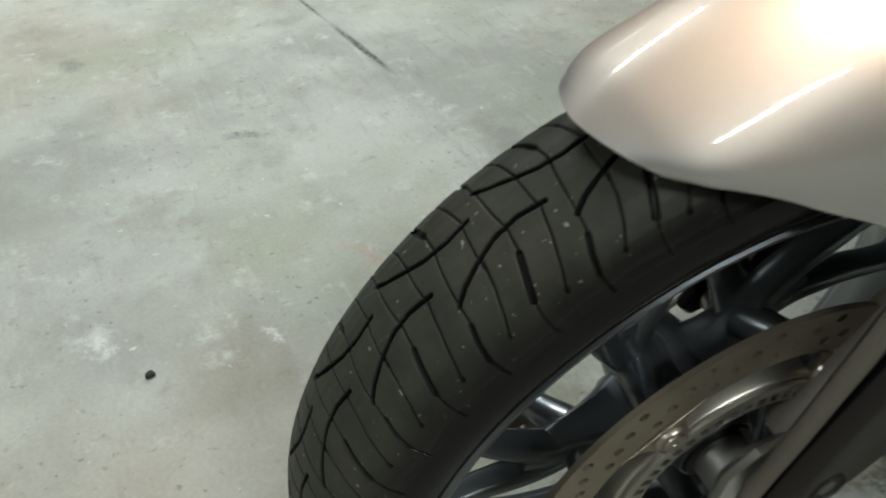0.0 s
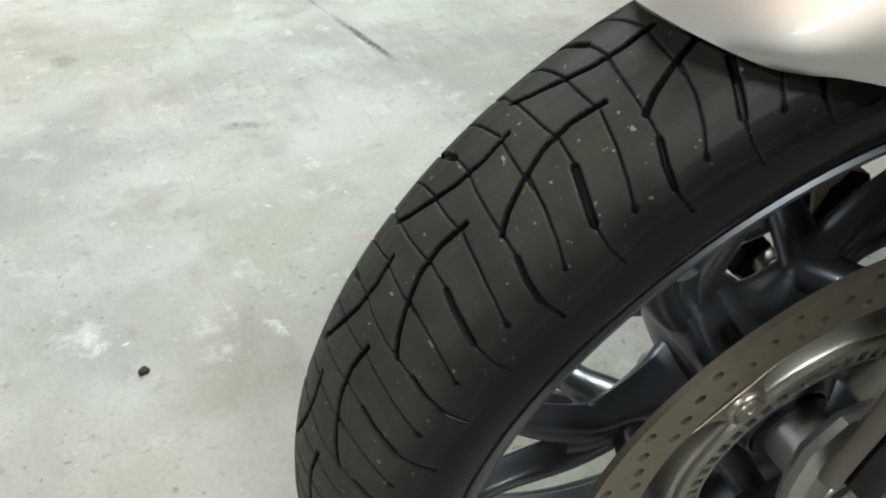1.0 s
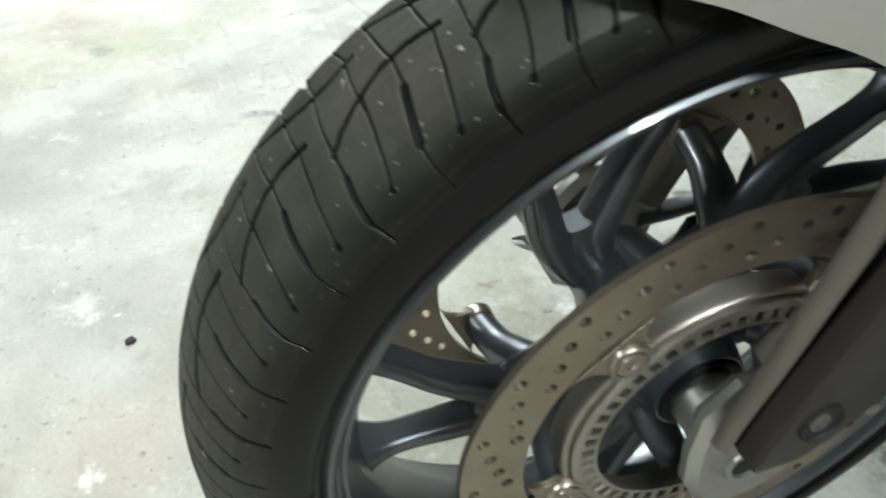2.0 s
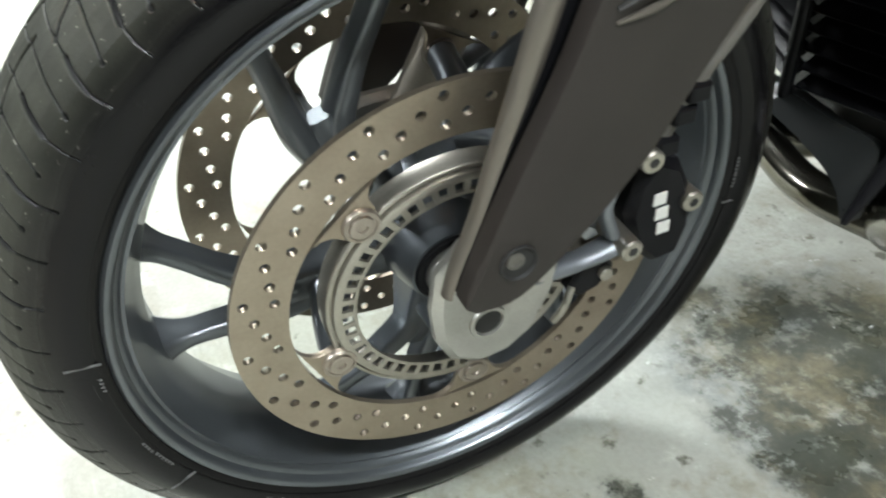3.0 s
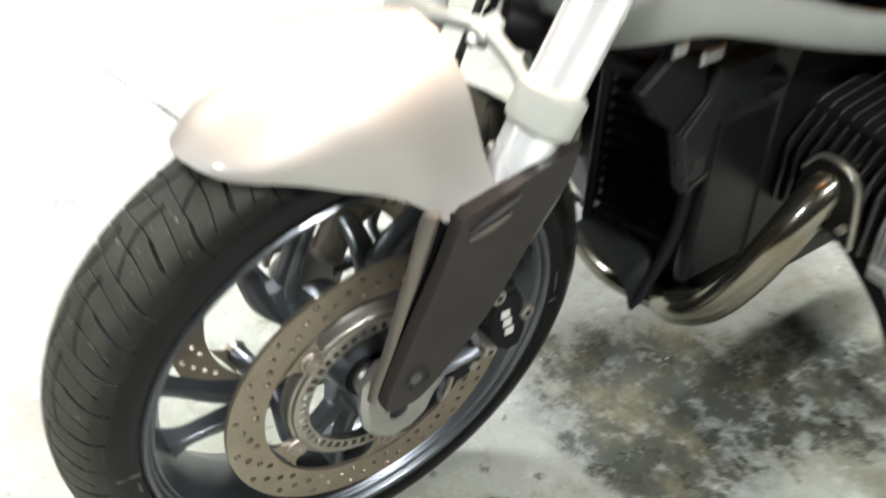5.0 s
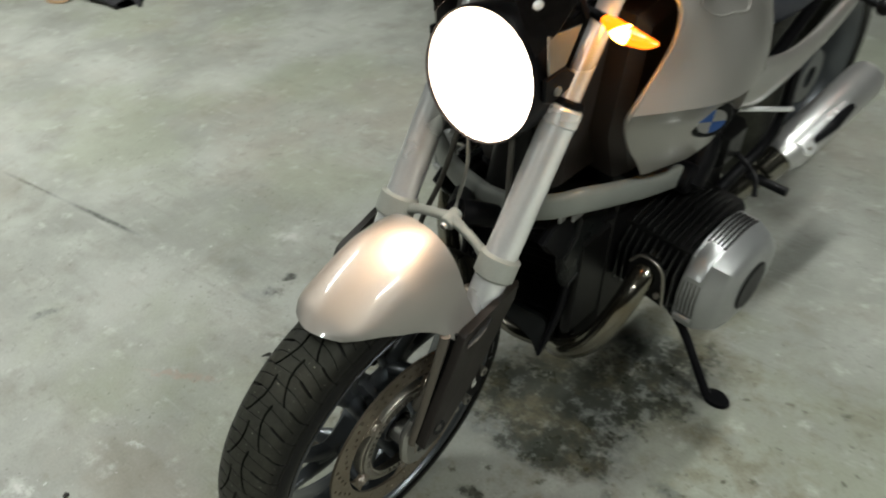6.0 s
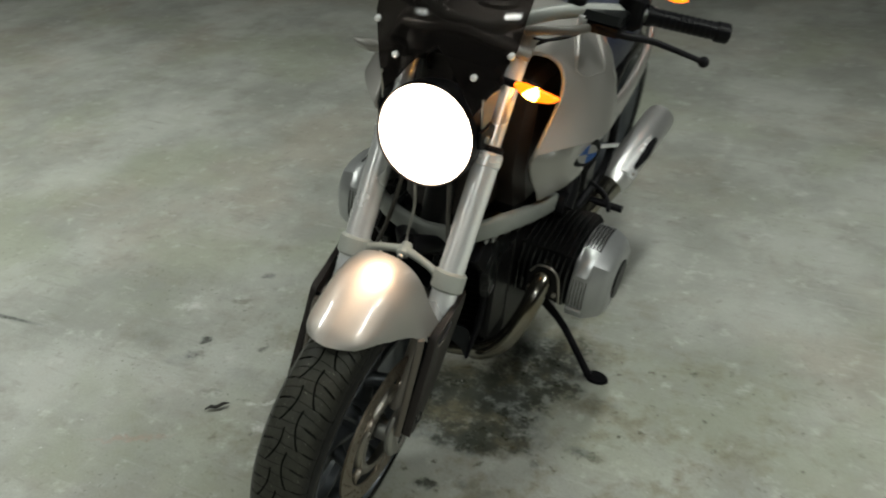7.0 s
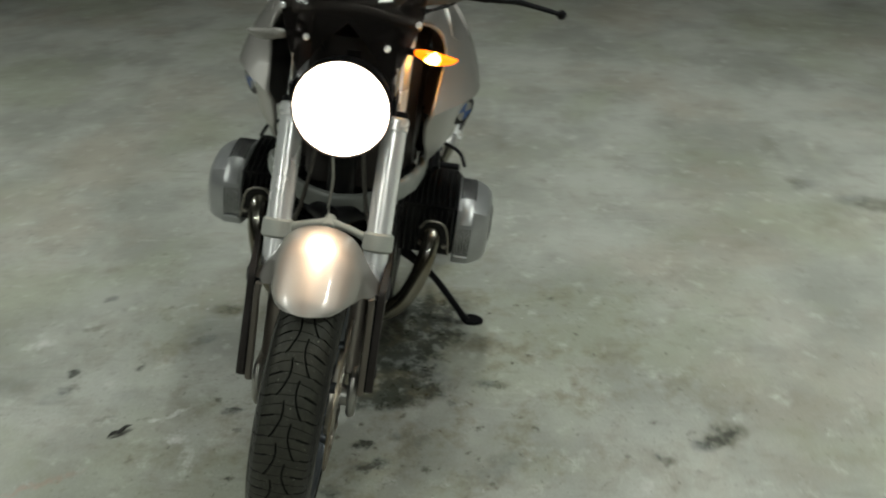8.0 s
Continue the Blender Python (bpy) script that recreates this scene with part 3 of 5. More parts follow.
def disc_plate(x, hub_side):
    """A drilled brake disc: a ring of cells, four of each five with a round hole, and lugs to the carrier."""
    bm = bmesh.new()
    thick = 0.0045
    cells = 60
    step = 360.0 / cells
    drilled = {0: (0.1315, 0.1520), 1: (0.1370,), 2: (0.1440,)}
    first = 11.0 if hub_side > 0 else 7.5
    for c in range(cells):
        a0, a1 = radians(first + c * step), radians(first + (c + 1) * step)
        mid = (a0 + a1) / 2
        edges = [0.1215]
        holes = drilled[c % 3]
        for r in holes:
            edges += [r - 0.0062, r + 0.0062]
        edges.append(0.1600)
        for n, (r0, r1) in enumerate(zip(edges, edges[1:])):
            if r1 - r0 < 1e-5:
                continue
            hole = any(abs((r0 + r1) / 2 - r) < 1e-4 for r in holes)
            rims = []
            for side in (x + thick / 2, x - thick / 2):
                square = []
                for k in range(16):
                    t = k / 16 * 4
                    e, f = int(t), t - int(t)
                    u, v = [(f, 0), (1, f), (1 - f, 1), (0, 1 - f)][e]
                    a, r = a0 + (a1 - a0) * u, r0 + (r1 - r0) * v
                    square.append(bm.verts.new((side, -r * math.cos(a), r * math.sin(a))))
                if hole:
                    rc, circle = (r0 + r1) / 2, []
                    for k in range(16):
                        t = math.pi * 2 * k / 16 - math.pi * 0.75
                        a, r = mid + 0.0036 / rc * math.cos(t), rc + 0.0036 * math.sin(t)
                        circle.append(bm.verts.new((side, -r * math.cos(a), r * math.sin(a))))
                    for k in range(16):
                        bm.faces.new((square[k], square[(k + 1) % 16], circle[(k + 1) % 16], circle[k]))
                    rims.append((square, circle))
                else:
                    bm.faces.new(square)
                    rims.append((square, None))
            (sq0, ci0), (sq1, ci1) = rims
            if ci0:
                for k in range(16):
                    bm.faces.new((ci0[k], ci0[(k + 1) % 16], ci1[(k + 1) % 16], ci1[k]))
            if n == 0 or n == len(edges) - 2:
                low = (0, 1, 2, 3, 4) if n == 0 else (8, 9, 10, 11, 12)
                for k, m in zip(low, low[1:]):
                    bm.faces.new((sq0[k], sq0[m], sq1[m], sq1[k]))
    bmesh.ops.remove_doubles(bm, verts=bm.verts, dist=0.00003)
    return bm


def disc_lug(x, k):
    """A lug between the disc and its carrier, with hollowed flanks that run out into the disc."""
    a = radians(48 - 72 * k)
    flank = [(17.0, 0.1222), (14.0, 0.1205), (11.6, 0.1178), (9.6, 0.1135), (8.4, 0.1085), (8.0, 0.1030), (7.2, 0.0985), (5.4, 0.0950), (2.6, 0.0932)]
    out = [(-r * math.cos(a - radians(d)), r * math.sin(a - radians(d))) for d, r in flank]
    out += [(-r * math.cos(a + radians(d)), r * math.sin(a + radians(d))) for d, r in flank[::-1]]
    return slab(out, x - 0.00235, x + 0.00235, 0.0005)


def disc_bolt(x, k, side):
    a = radians(48 - 72 * k)
    y, z = -0.1005 * math.cos(a), 0.1005 * math.sin(a)
    out = x + side * 0.0045
    profile = [(x - side * 0.006, 0.0), (x - side * 0.006, 0.0125), (out - side * 0.0025, 0.0128), (out - side * 0.001, 0.0118), (out - side * 0.001, 0.0100), (out - side * 0.0018, 0.0096), (out - side * 0.0018, 0.0086), (out, 0.0082), (out + side * 0.0004, 0.0060), (out, 0.0034), (out - side * 0.0012, 0.0030), (out - side * 0.0012, 0.0)]
    return turned(profile, 28, "x", (0, y, z), closed=False)


def sensor_ring(x):
    """The ring with a row of windows beside the disc."""
    bm = bmesh.new()
    thick = 0.003
    turned([(x, 0.0868), (x - 0.016, 0.0868), (x - 0.016, 0.0975), (x - 0.002, 0.0978), (x - 0.0002, 0.0966), (x, 0.0945), (x - 0.0016, 0.0938), (x - 0.0016, 0.0928), (x + thick - 0.0008, 0.0922), (x + thick, 0.0900), (x + thick, 0.0868)], 120, "x", bm=bm)
    turned([(x, 0.0765), (x, 0.0790), (x + thick, 0.0790), (x + thick, 0.0765)], 120, "x", bm=bm)
    for k in range(48):
        a0, a1 = radians(k * 7.5 + 1.0), radians(k * 7.5 + 4.2)
        corner = [(-r * math.cos(a), r * math.sin(a)) for a, r in ((a0, 0.0785), (a1, 0.0785), (a1, 0.0872), (a0, 0.0872))]
        slab(corner, x + 0.0002, x + thick - 0.0002, 0.0002, bm)
    return bm


def spoke(line, sizes):
    """One arm of a spoke: (radius, degrees) from the hub outward; half sizes along and across the axle."""
    rings = []
    for n, (r, deg) in enumerate(line):
        a = radians(deg)
        here = Vector((-r * math.cos(a), r * math.sin(a)))
        near = [Vector((-q * math.cos(radians(d)), q * math.sin(radians(d)))) for q, d in (line[max(n - 1, 0)], line[min(n + 1, len(line) - 1)])]
        along = (near[1] - near[0]).normalized()
        cross = Vector((along.y, -along.x))
        wx, wt = sizes[n]
        ring = []
        for t in np.linspace(0, 2 * math.pi, 16, endpoint=False):
            u = math.copysign(abs(math.cos(t)) ** 0.5, math.cos(t)) * wx
            v = math.copysign(abs(math.sin(t)) ** 0.62, math.sin(t)) * wt * (0.75 if u > 0 else 1.0)
            ring.append(Vector((u, here.x + v * cross.x, here.y + v * cross.y)))
        rings.append(ring)
    dense = [smooth_path([ring[i] for ring in rings], 5) for i in range(16)]
    return loft([list(row) for row in zip(*dense)])


def spoke_arms(deg):
    """The two arms of one spoke as (radius, degrees) lines with their half sizes, and the trunk that carries them."""
    low = [(0.050, -8.5), (0.085, -11.5), (0.105, -12.0), (0.125, -9.8), (0.145, -6.8), (0.165, -4.0), (0.185, -2.2), (0.200, -1.0), (0.212, -0.5)]
    low_size = [(0.016, 0.012), (0.013, 0.012), (0.012, 0.0115), (0.0115, 0.0122), (0.0108, 0.0112), (0.0102, 0.0098), (0.0108, 0.0092), (0.016, 0.0130), (0.024, 0.022)]
    high = [(0.060, -4.5), (0.090, -3.0), (0.112, 1.5), (0.132, 9.0), (0.152, 15.0), (0.172, 20.5), (0.190, 24.0), (0.202, 26.0), (0.212, 27.0)]
    high_size = [(0.014, 0.013), (0.012, 0.012), (0.0118, 0.0122), (0.0112, 0.0108), (0.0105, 0.0096), (0.0100, 0.0090), (0.0108, 0.0092), (0.016, 0.0130), (0.024, 0.022)]
    trunk = [(0.026, -4.5), (0.055, -5.0), (0.085, -5.5), (0.112, -3.5), (0.128, -1.5)]
    trunk_size = [(0.034, 0.020), (0.022, 0.018), (0.014, 0.020), (0.0105, 0.019), (0.008, 0.011)]
    return [spoke([(r, deg + d) for r, d in line], sizes) for line, sizes in ((low, low_size), (high, high_size), (trunk, trunk_size))]


def bolt_boss(deg, side):
    """The boss that reaches from a spoke's root out to a disc bolt."""
    points = []
    for x, r, d in ((0.004, 0.078, deg + 3), (0.022, 0.086, deg + 2), (0.042, 0.095, deg + 0.5), (0.0675, 0.1005, deg)):
        points.append((x * side, -r * math.cos(radians(d)), r * math.sin(radians(d))))
    return pipe(points, [0.017, 0.0145, 0.0122, 0.0115], 18)


def front_wheel():
    barrel = [(-0.0505, 0.2320), (-0.0566, 0.2324), (-0.0592, 0.2304), (-0.0590, 0.2276), (-0.0576, 0.2258), (-0.0548, 0.2250), (-0.0520, 0.2238), (-0.0512, 0.2216), (-0.0490, 0.2202), (-0.0466, 0.2188), (-0.0470, 0.2165), (-0.040, 0.2130), (-0.030, 0.2085), (-0.018, 0.2020), (0.018, 0.2020), (0.030, 0.2085), (0.040, 0.2130), (0.0470, 0.2165), (0.0466, 0.2188), (0.0490, 0.2202), (0.0512, 0.2216), (0.0520, 0.2238), (0.0548, 0.2250), (0.0576, 0.2258), (0.0590, 0.2276), (0.0592, 0.2304), (0.0566, 0.2324), (0.0505, 0.2320), (0.0485, 0.2300), (0.046, 0.2220), (-0.046, 0.2220), (-0.0485, 0.2300)]
    wheel = part("front_wheel", turned(barrel, 160), RIM, bike, "grey-blue cast wheel with forked spokes")
    wheel.matrix_local = pose(0, 0, 0.2975, 0, WHEEL_LEAN, 0)
    verts, faces, sunk = tread(2880, 310)
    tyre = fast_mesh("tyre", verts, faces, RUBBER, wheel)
    # groove depth per point, drives the shade painted into the rubber's colour
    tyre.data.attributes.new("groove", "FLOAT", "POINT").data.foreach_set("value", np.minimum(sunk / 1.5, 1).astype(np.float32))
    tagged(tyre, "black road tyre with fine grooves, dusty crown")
    for k in range(5):
        low, high, trunk = spoke_arms(60.5 - 72 * k)
        stem = part("spoke", trunk, RIM, wheel)
        part("spoke_arm", low, RIM, stem)
        part("spoke_arm", high, RIM, stem)
        for side in (1, -1):
            part("bolt_boss", bolt_boss(48 - 72 * k, side), RIM, stem)
    part("hub", turned([(-0.060, 0.022), (-0.060, 0.030), (-0.052, 0.0325), (-0.022, 0.040), (0.022, 0.040), (0.052, 0.0325), (0.060, 0.030), (0.060, 0.022)], 48), RIM, wheel)
    for side in (1, -1):
        disc = part("brake_disc", disc_plate(side * 0.071, side), DISC, wheel, "brown-tinted drilled steel brake disc")
        seal = turned([(side * 0.058, 0.0215), (side * 0.0625, 0.0215), (side * 0.0625, 0.0270), (side * 0.0605, 0.0285), (side * 0.058, 0.0285)], 40)
        part("hub_seal", seal, BLACK, wheel)
        for k in range(5):
            part("disc_bolt", disc_bolt(side * 0.073, k, side), BOLT, wheel, "round steel disc bolt")
            part("lug", disc_lug(side * 0.071, k), DISC, wheel)
    part("sensor_ring", sensor_ring(0.073), RING, wheel, "slotted steel sensor ring")
    part("axle_spacer", rod((0.050, 0, 0), (0.094, 0, 0), 0.0215, 32), BARE, wheel, "pale alloy axle spacer")
    for side in (1,):
        for deg, r0, r1 in ((4, 0.236, 0.258), (-30, 0.236, 0.258), (-174, 0.234, 0.250)):
            tyre_line(wheel, deg, r0, r1, 0.0618)
    for first, count, r in ((-3.5, 5, 0.2455), (-2.0, 4, 0.2400), (-19.5, 4, 0.2410), (-25.0, 6, 0.2400), (176.0, 5, 0.2400), (-180.0, 4, 0.2400), (-52.0, 5, 0.2430)):
        for k in range(count):
            tyre_line(wheel, first + 0.85 * k, r - 0.0014, r + 0.0014, 0.0613)
    for side in (1, -1):
        for x, r in ((0.0602, 0.2382),):
            rim_line = [(x * side + 0.0008 * math.cos(t), r + 0.0008 * math.sin(t)) for t in np.linspace(0, 2 * math.pi, 6, endpoint=False)]
            part("sidewall_ridge", turned(rim_line, 160), RUBBER, wheel)
    return wheel


front_wheel()


# ---- fork ----
def front_part(name, bm, mat, parent, label="", out=0.006):
    """A part beside the wheel, moved outward on its own side."""
    for v in bm.verts:
        v.co.x += math.copysign(out, v.co.x)
    return part(name, bm, mat, parent, label)


def fork_y(z):
    return 0.165 + 0.55 * (z - 0.575)


def fender():
    # along the crown: y, z; half width; then the edge's y, z
    stations = [(-0.130, 0.584, 0.052, -0.093, 0.571), (-0.119, 0.592, 0.060, -0.086, 0.572), (-0.102, 0.603, 0.066, -0.074, 0.571), (-0.070, 0.618, 0.074, -0.052, 0.565), (-0.035, 0.631, 0.082, -0.024, 0.553), (0.0, 0.640, 0.089, 0.007, 0.540), (0.03, 0.643, 0.095, 0.035, 0.523), (0.055, 0.642, 0.099, 0.058, 0.505), (0.08, 0.638, 0.101, 0.081, 0.502), (0.104, 0.633, 0.101, 0.104, 0.505)]
    rings = []
    for y, top, w, edge_y, edge_z in stations:
        ring = []
        for a in np.linspace(-90, 90, 33):
            t = radians(a)
            fall = 1 - math.cos(t)
            wing = 0.031 * min(1.0, max(0.0, (y - 0.022) / 0.04)) * max(0.0, (abs(a) - 58) / 32) ** 2.2
            # its nose follows the tyre, which leans a little to the stand's side
            rear = min(1.0, max(0.0, (y + 0.085) / 0.09))
            aside = 0.0065 * min(1.0, max(0.0, (0.08 - y) / 0.08))
            ring.append((aside + math.copysign(w * abs(math.sin(t)) ** (1.05 - 0.17 * rear) + wing, t), y + (edge_y - y) * fall ** 0.8, top - (top - edge_z) * fall ** (0.88 + 0.16 * rear)))
        rings.append(ring)
    dense = []
    for i in range(len(rings[0])):
        dense.append(smooth_path([ring[i] for ring in rings], 4))
    dense = [list(row) for row in zip(*dense)]
    bm = loft(dense, closed=False, caps=False)
    bmesh.ops.recalc_face_normals(bm, faces=bm.faces)
    bmesh.ops.solidify(bm, geom=bm.faces[:], thickness=0.0035)
    part("front_fender", bm, PAINT, bike, "champagne-silver painted front mudguard")


# front edge, crease and back edge of the fork guard, from its tip upward
GUARD = [((-0.030, 0.324), (-0.024, 0.330), (-0.014, 0.318)), ((-0.024, 0.345), (-0.017, 0.350), (0.018, 0.320)), ((-0.010, 0.379), (0.000, 0.390), (0.060, 0.354)), ((0.003, 0.420), (0.019, 0.430), (0.100, 0.397)), ((0.016, 0.460), (0.037, 0.466), (0.129, 0.443)), ((0.028, 0.500), (0.051, 0.500), (0.154, 0.482)), ((0.037, 0.530), (0.058, 0.516), (0.178, 0.515)), ((0.045, 0.545), (0.064, 0.522), (0.186, 0.545))]


def along_guard(sections):
    dense = [smooth_path([ring[i] for ring in sections], 4) for i in range(len(sections[0]))]
    return loft([list(row) for row in zip(*dense)])


def fork_guard(flare):
    """The dark outer face, from the crease backward; its upper back corner stands off by the flare."""
    rings = []
    for (fy, fz), (ky, kz), (by, bz) in GUARD:
        ky, kz, by, bz = ky - 0.003, kz + 0.004, by - 0.003, bz + 0.004
        off = flare * max(0.0, (bz - 0.34) / 0.205)
        rings.append([(0.1190, ky, kz), (0.1222, ky * 0.985 + by * 0.015, kz * 0.985 + bz * 0.015), (0.1240, ky * 0.94 + by * 0.06, kz * 0.94 + bz * 0.06), (0.1215 + off * 0.45, by * 0.5 + ky * 0.5, bz * 0.5 + kz * 0.5), (0.119 + off, by * 0.96 + ky * 0.04, bz * 0.96 + kz * 0.04), (0.115 + off, by, bz), (0.110 + off, by, bz), (0.109 + off, by * 0.95 + ky * 0.05, bz * 0.95 + kz * 0.05), (0.1085, ky, kz)])
    return along_guard([[(x + 0.008, y, z) for x, y, z in ring] for ring in rings])


def fender_stay(channel=False):
    """The lighter strip from the fender down to the axle, or the dark channel between it and the guard."""
    rings = []
    for (fy, fz), (ky, kz), (by, bz) in GUARD[:-1]:
        def at(x, k, back=0.0):
            return (x, fy + (ky - fy) * k + back, fz + (kz - fz) * k)

        if channel:
            rings.append([at(0.1112, 0.54), at(0.1085, 0.64), at(0.1076, 0.80), at(0.1085, 0.98), at(0.1290, 1.0), at(0.1290, 1.0, 0.004), at(0.1040, 1.0, 0.004), at(0.1040, 0.54)])
        else:
            rings.append([at(0.0985, 0, 0.003), at(0.1020, 0, -0.0012), at(0.1075, 0.06, -0.0016), at(0.1122, 0.18), at(0.1132, 0.36), at(0.1118, 0.56), at(0.1075, 0.62), at(0.1010, 0.30)])
    # its head ends under the mudguard's wing
    rings[-1] = [(x - 0.002, y - 0.001, min(z, 0.518)) for x, y, z in rings[-1]]
    return along_guard(rings)


def fork():
    for side in (1, -1):
        x = 0.105 * side
        clamp, collar, top = (x * 0.99, fork_y(0.50), 0.50), (x, fork_y(0.80), 0.80), (x, fork_y(0.985), 0.985)
        leg = part("fork_leg", rod((x * 0.80, 0.030, 0.33), (x * 0.83, fork_y(0.53), 0.53), 0.0190, 28), FORGED, bike, "champagne-grey lower fork leg")
        part("fork_tube", rod(clamp, collar, 0.0262, 36), CHROME, bike, "polished silver upper fork tube")
        part("fork_collar", rod((x, fork_y(0.775), 0.775), (x, fork_y(0.80) + 0.001, 0.802), 0.0285, 36), CHROME, bike)
        part("dust_seal", rod((x, fork_y(0.80), 0.80), (x, fork_y(0.812), 0.812), 0.026, 28), BLACK, bike)
        part("stanchion", rod((x, fork_y(0.808), 0.808), top, 0.0175, 28), CHROME, bike)
        part("fork_clamp", rod((x, fork_y(0.556), 0.556), (x, fork_y(0.592), 0.592), 0.0320, 36), CLAMP, bike, "satin grey fork clamp ring")
    # bridge between the clamps, bowed forward to the ball joint
    for side in (1, -1):
        line = [(0.095 * side, fork_y(0.574) - 0.004, 0.574), (0.06 * side, 0.168, 0.587), (0.025 * side, 0.173, 0.595), (0.0, 0.178, 0.597)]
        part("fork_bridge", pipe(line, [0.011, 0.008, 0.008, 0.011], 16), CLAMP, bike, "satin grey fork bridge arm")
    part("bridge_joint", rod((0, 0.164, 0.592), (0, 0.192, 0.600), 0.0125, 28), CLAMP, bike)
    part("bridge_bolt", rod((-0.001, 0.157, 0.590), (-0.001, 0.165, 0.592), 0.006, 16), CHROME, bike)
    for bm in (fork_guard(0.003), mirrored(fork_guard(0.016))):
        guard = front_part("fork_guard", bm, TAUPE, bike, "taupe satin plastic fork guard", 0.009)
        side = 1 if guard.data.vertices[0].co.x > 0 else -1
        part("vent_slot", pipe([(0.1410 * side, 0.061, 0.507), (0.1418 * side, 0.085, 0.517), (0.1410 * side, 0.113, 0.525)], [0.003, 0.0062, 0.003], 12, flat=0.4), DARK, guard)
        part("slot_lip", pipe([(0.1414 * side, 0.061, 0.499), (0.1420 * side, 0.083, 0.503), (0.1414 * side, 0.105, 0.509)], [0.0012, 0.0026, 0.0012], 8), STAY, guard)
    for bm in (fender_stay(), mirrored(fender_stay())):
        front_part("fender_stay", bm, STAY, bike, "champagne satin mudguard stay", 0.009)
    for bm in (fender_stay(True), mirrored(fender_stay(True))):
        front_part("guard_channel", bm, BLACK, bike, "black recessed channel of the fork guard", 0.009)
    # hollow axle end and its clamp casting
    outline = [(-0.034, 0.300), (-0.032, 0.272), (-0.022, 0.252), (-0.003, 0.241), (0.020, 0.243), (0.040, 0.256), (0.056, 0.288), (0.062, 0.325), (0.04, 0.35), (-0.01, 0.35), (-0.03, 0.33)]
    for side in (1, -1):
        front_part("axle_casting", slab(outline, 0.083 * side, 0.101 * side, 0.006), BARE, bike, "pale grey cast fork foot")
    for side in (1, -1):
        centre = (0, 0.004, 0.281)
        ring = [(0.099 * side, 0.0108), (0.099 * side, 0.0138), (0.1022 * side, 0.0138), (0.103 * side, 0.0132), (0.103 * side, 0.0108)]
        front_part("axle_end", turned(ring, 32, "x", centre), BARE, bike)
        front_part("axle_bore", rod((0.1012 * side, 0.004, 0.281), (0.0985 * side, 0.004, 0.281), 0.0108, 24), DARK, bike)
        well = [(0.1320 * side, 0.0130), (0.1352 * side, 0.0128), (0.1358 * side, 0.0121), (0.1350 * side, 0.0112), (0.1336 * side, 0.0108), (0.1334 * side, 0.0)]
        front_part("guard_bolt_well", turned(well, 32, "x", (0, 0.008, 0.357), closed=False), DARK, bike)
        front_part("guard_bolt", turned([(0.1330 * side, 0.0062), (0.1348 * side, 0.0060), (0.1354 * side, 0.0050), (0.1354 * side, 0.0030), (0.1344 * side, 0.0028), (0.1344 * side, 0.0)], 24, "x", (0, 0.0060, 0.3590), closed=False), HOSE, bike)


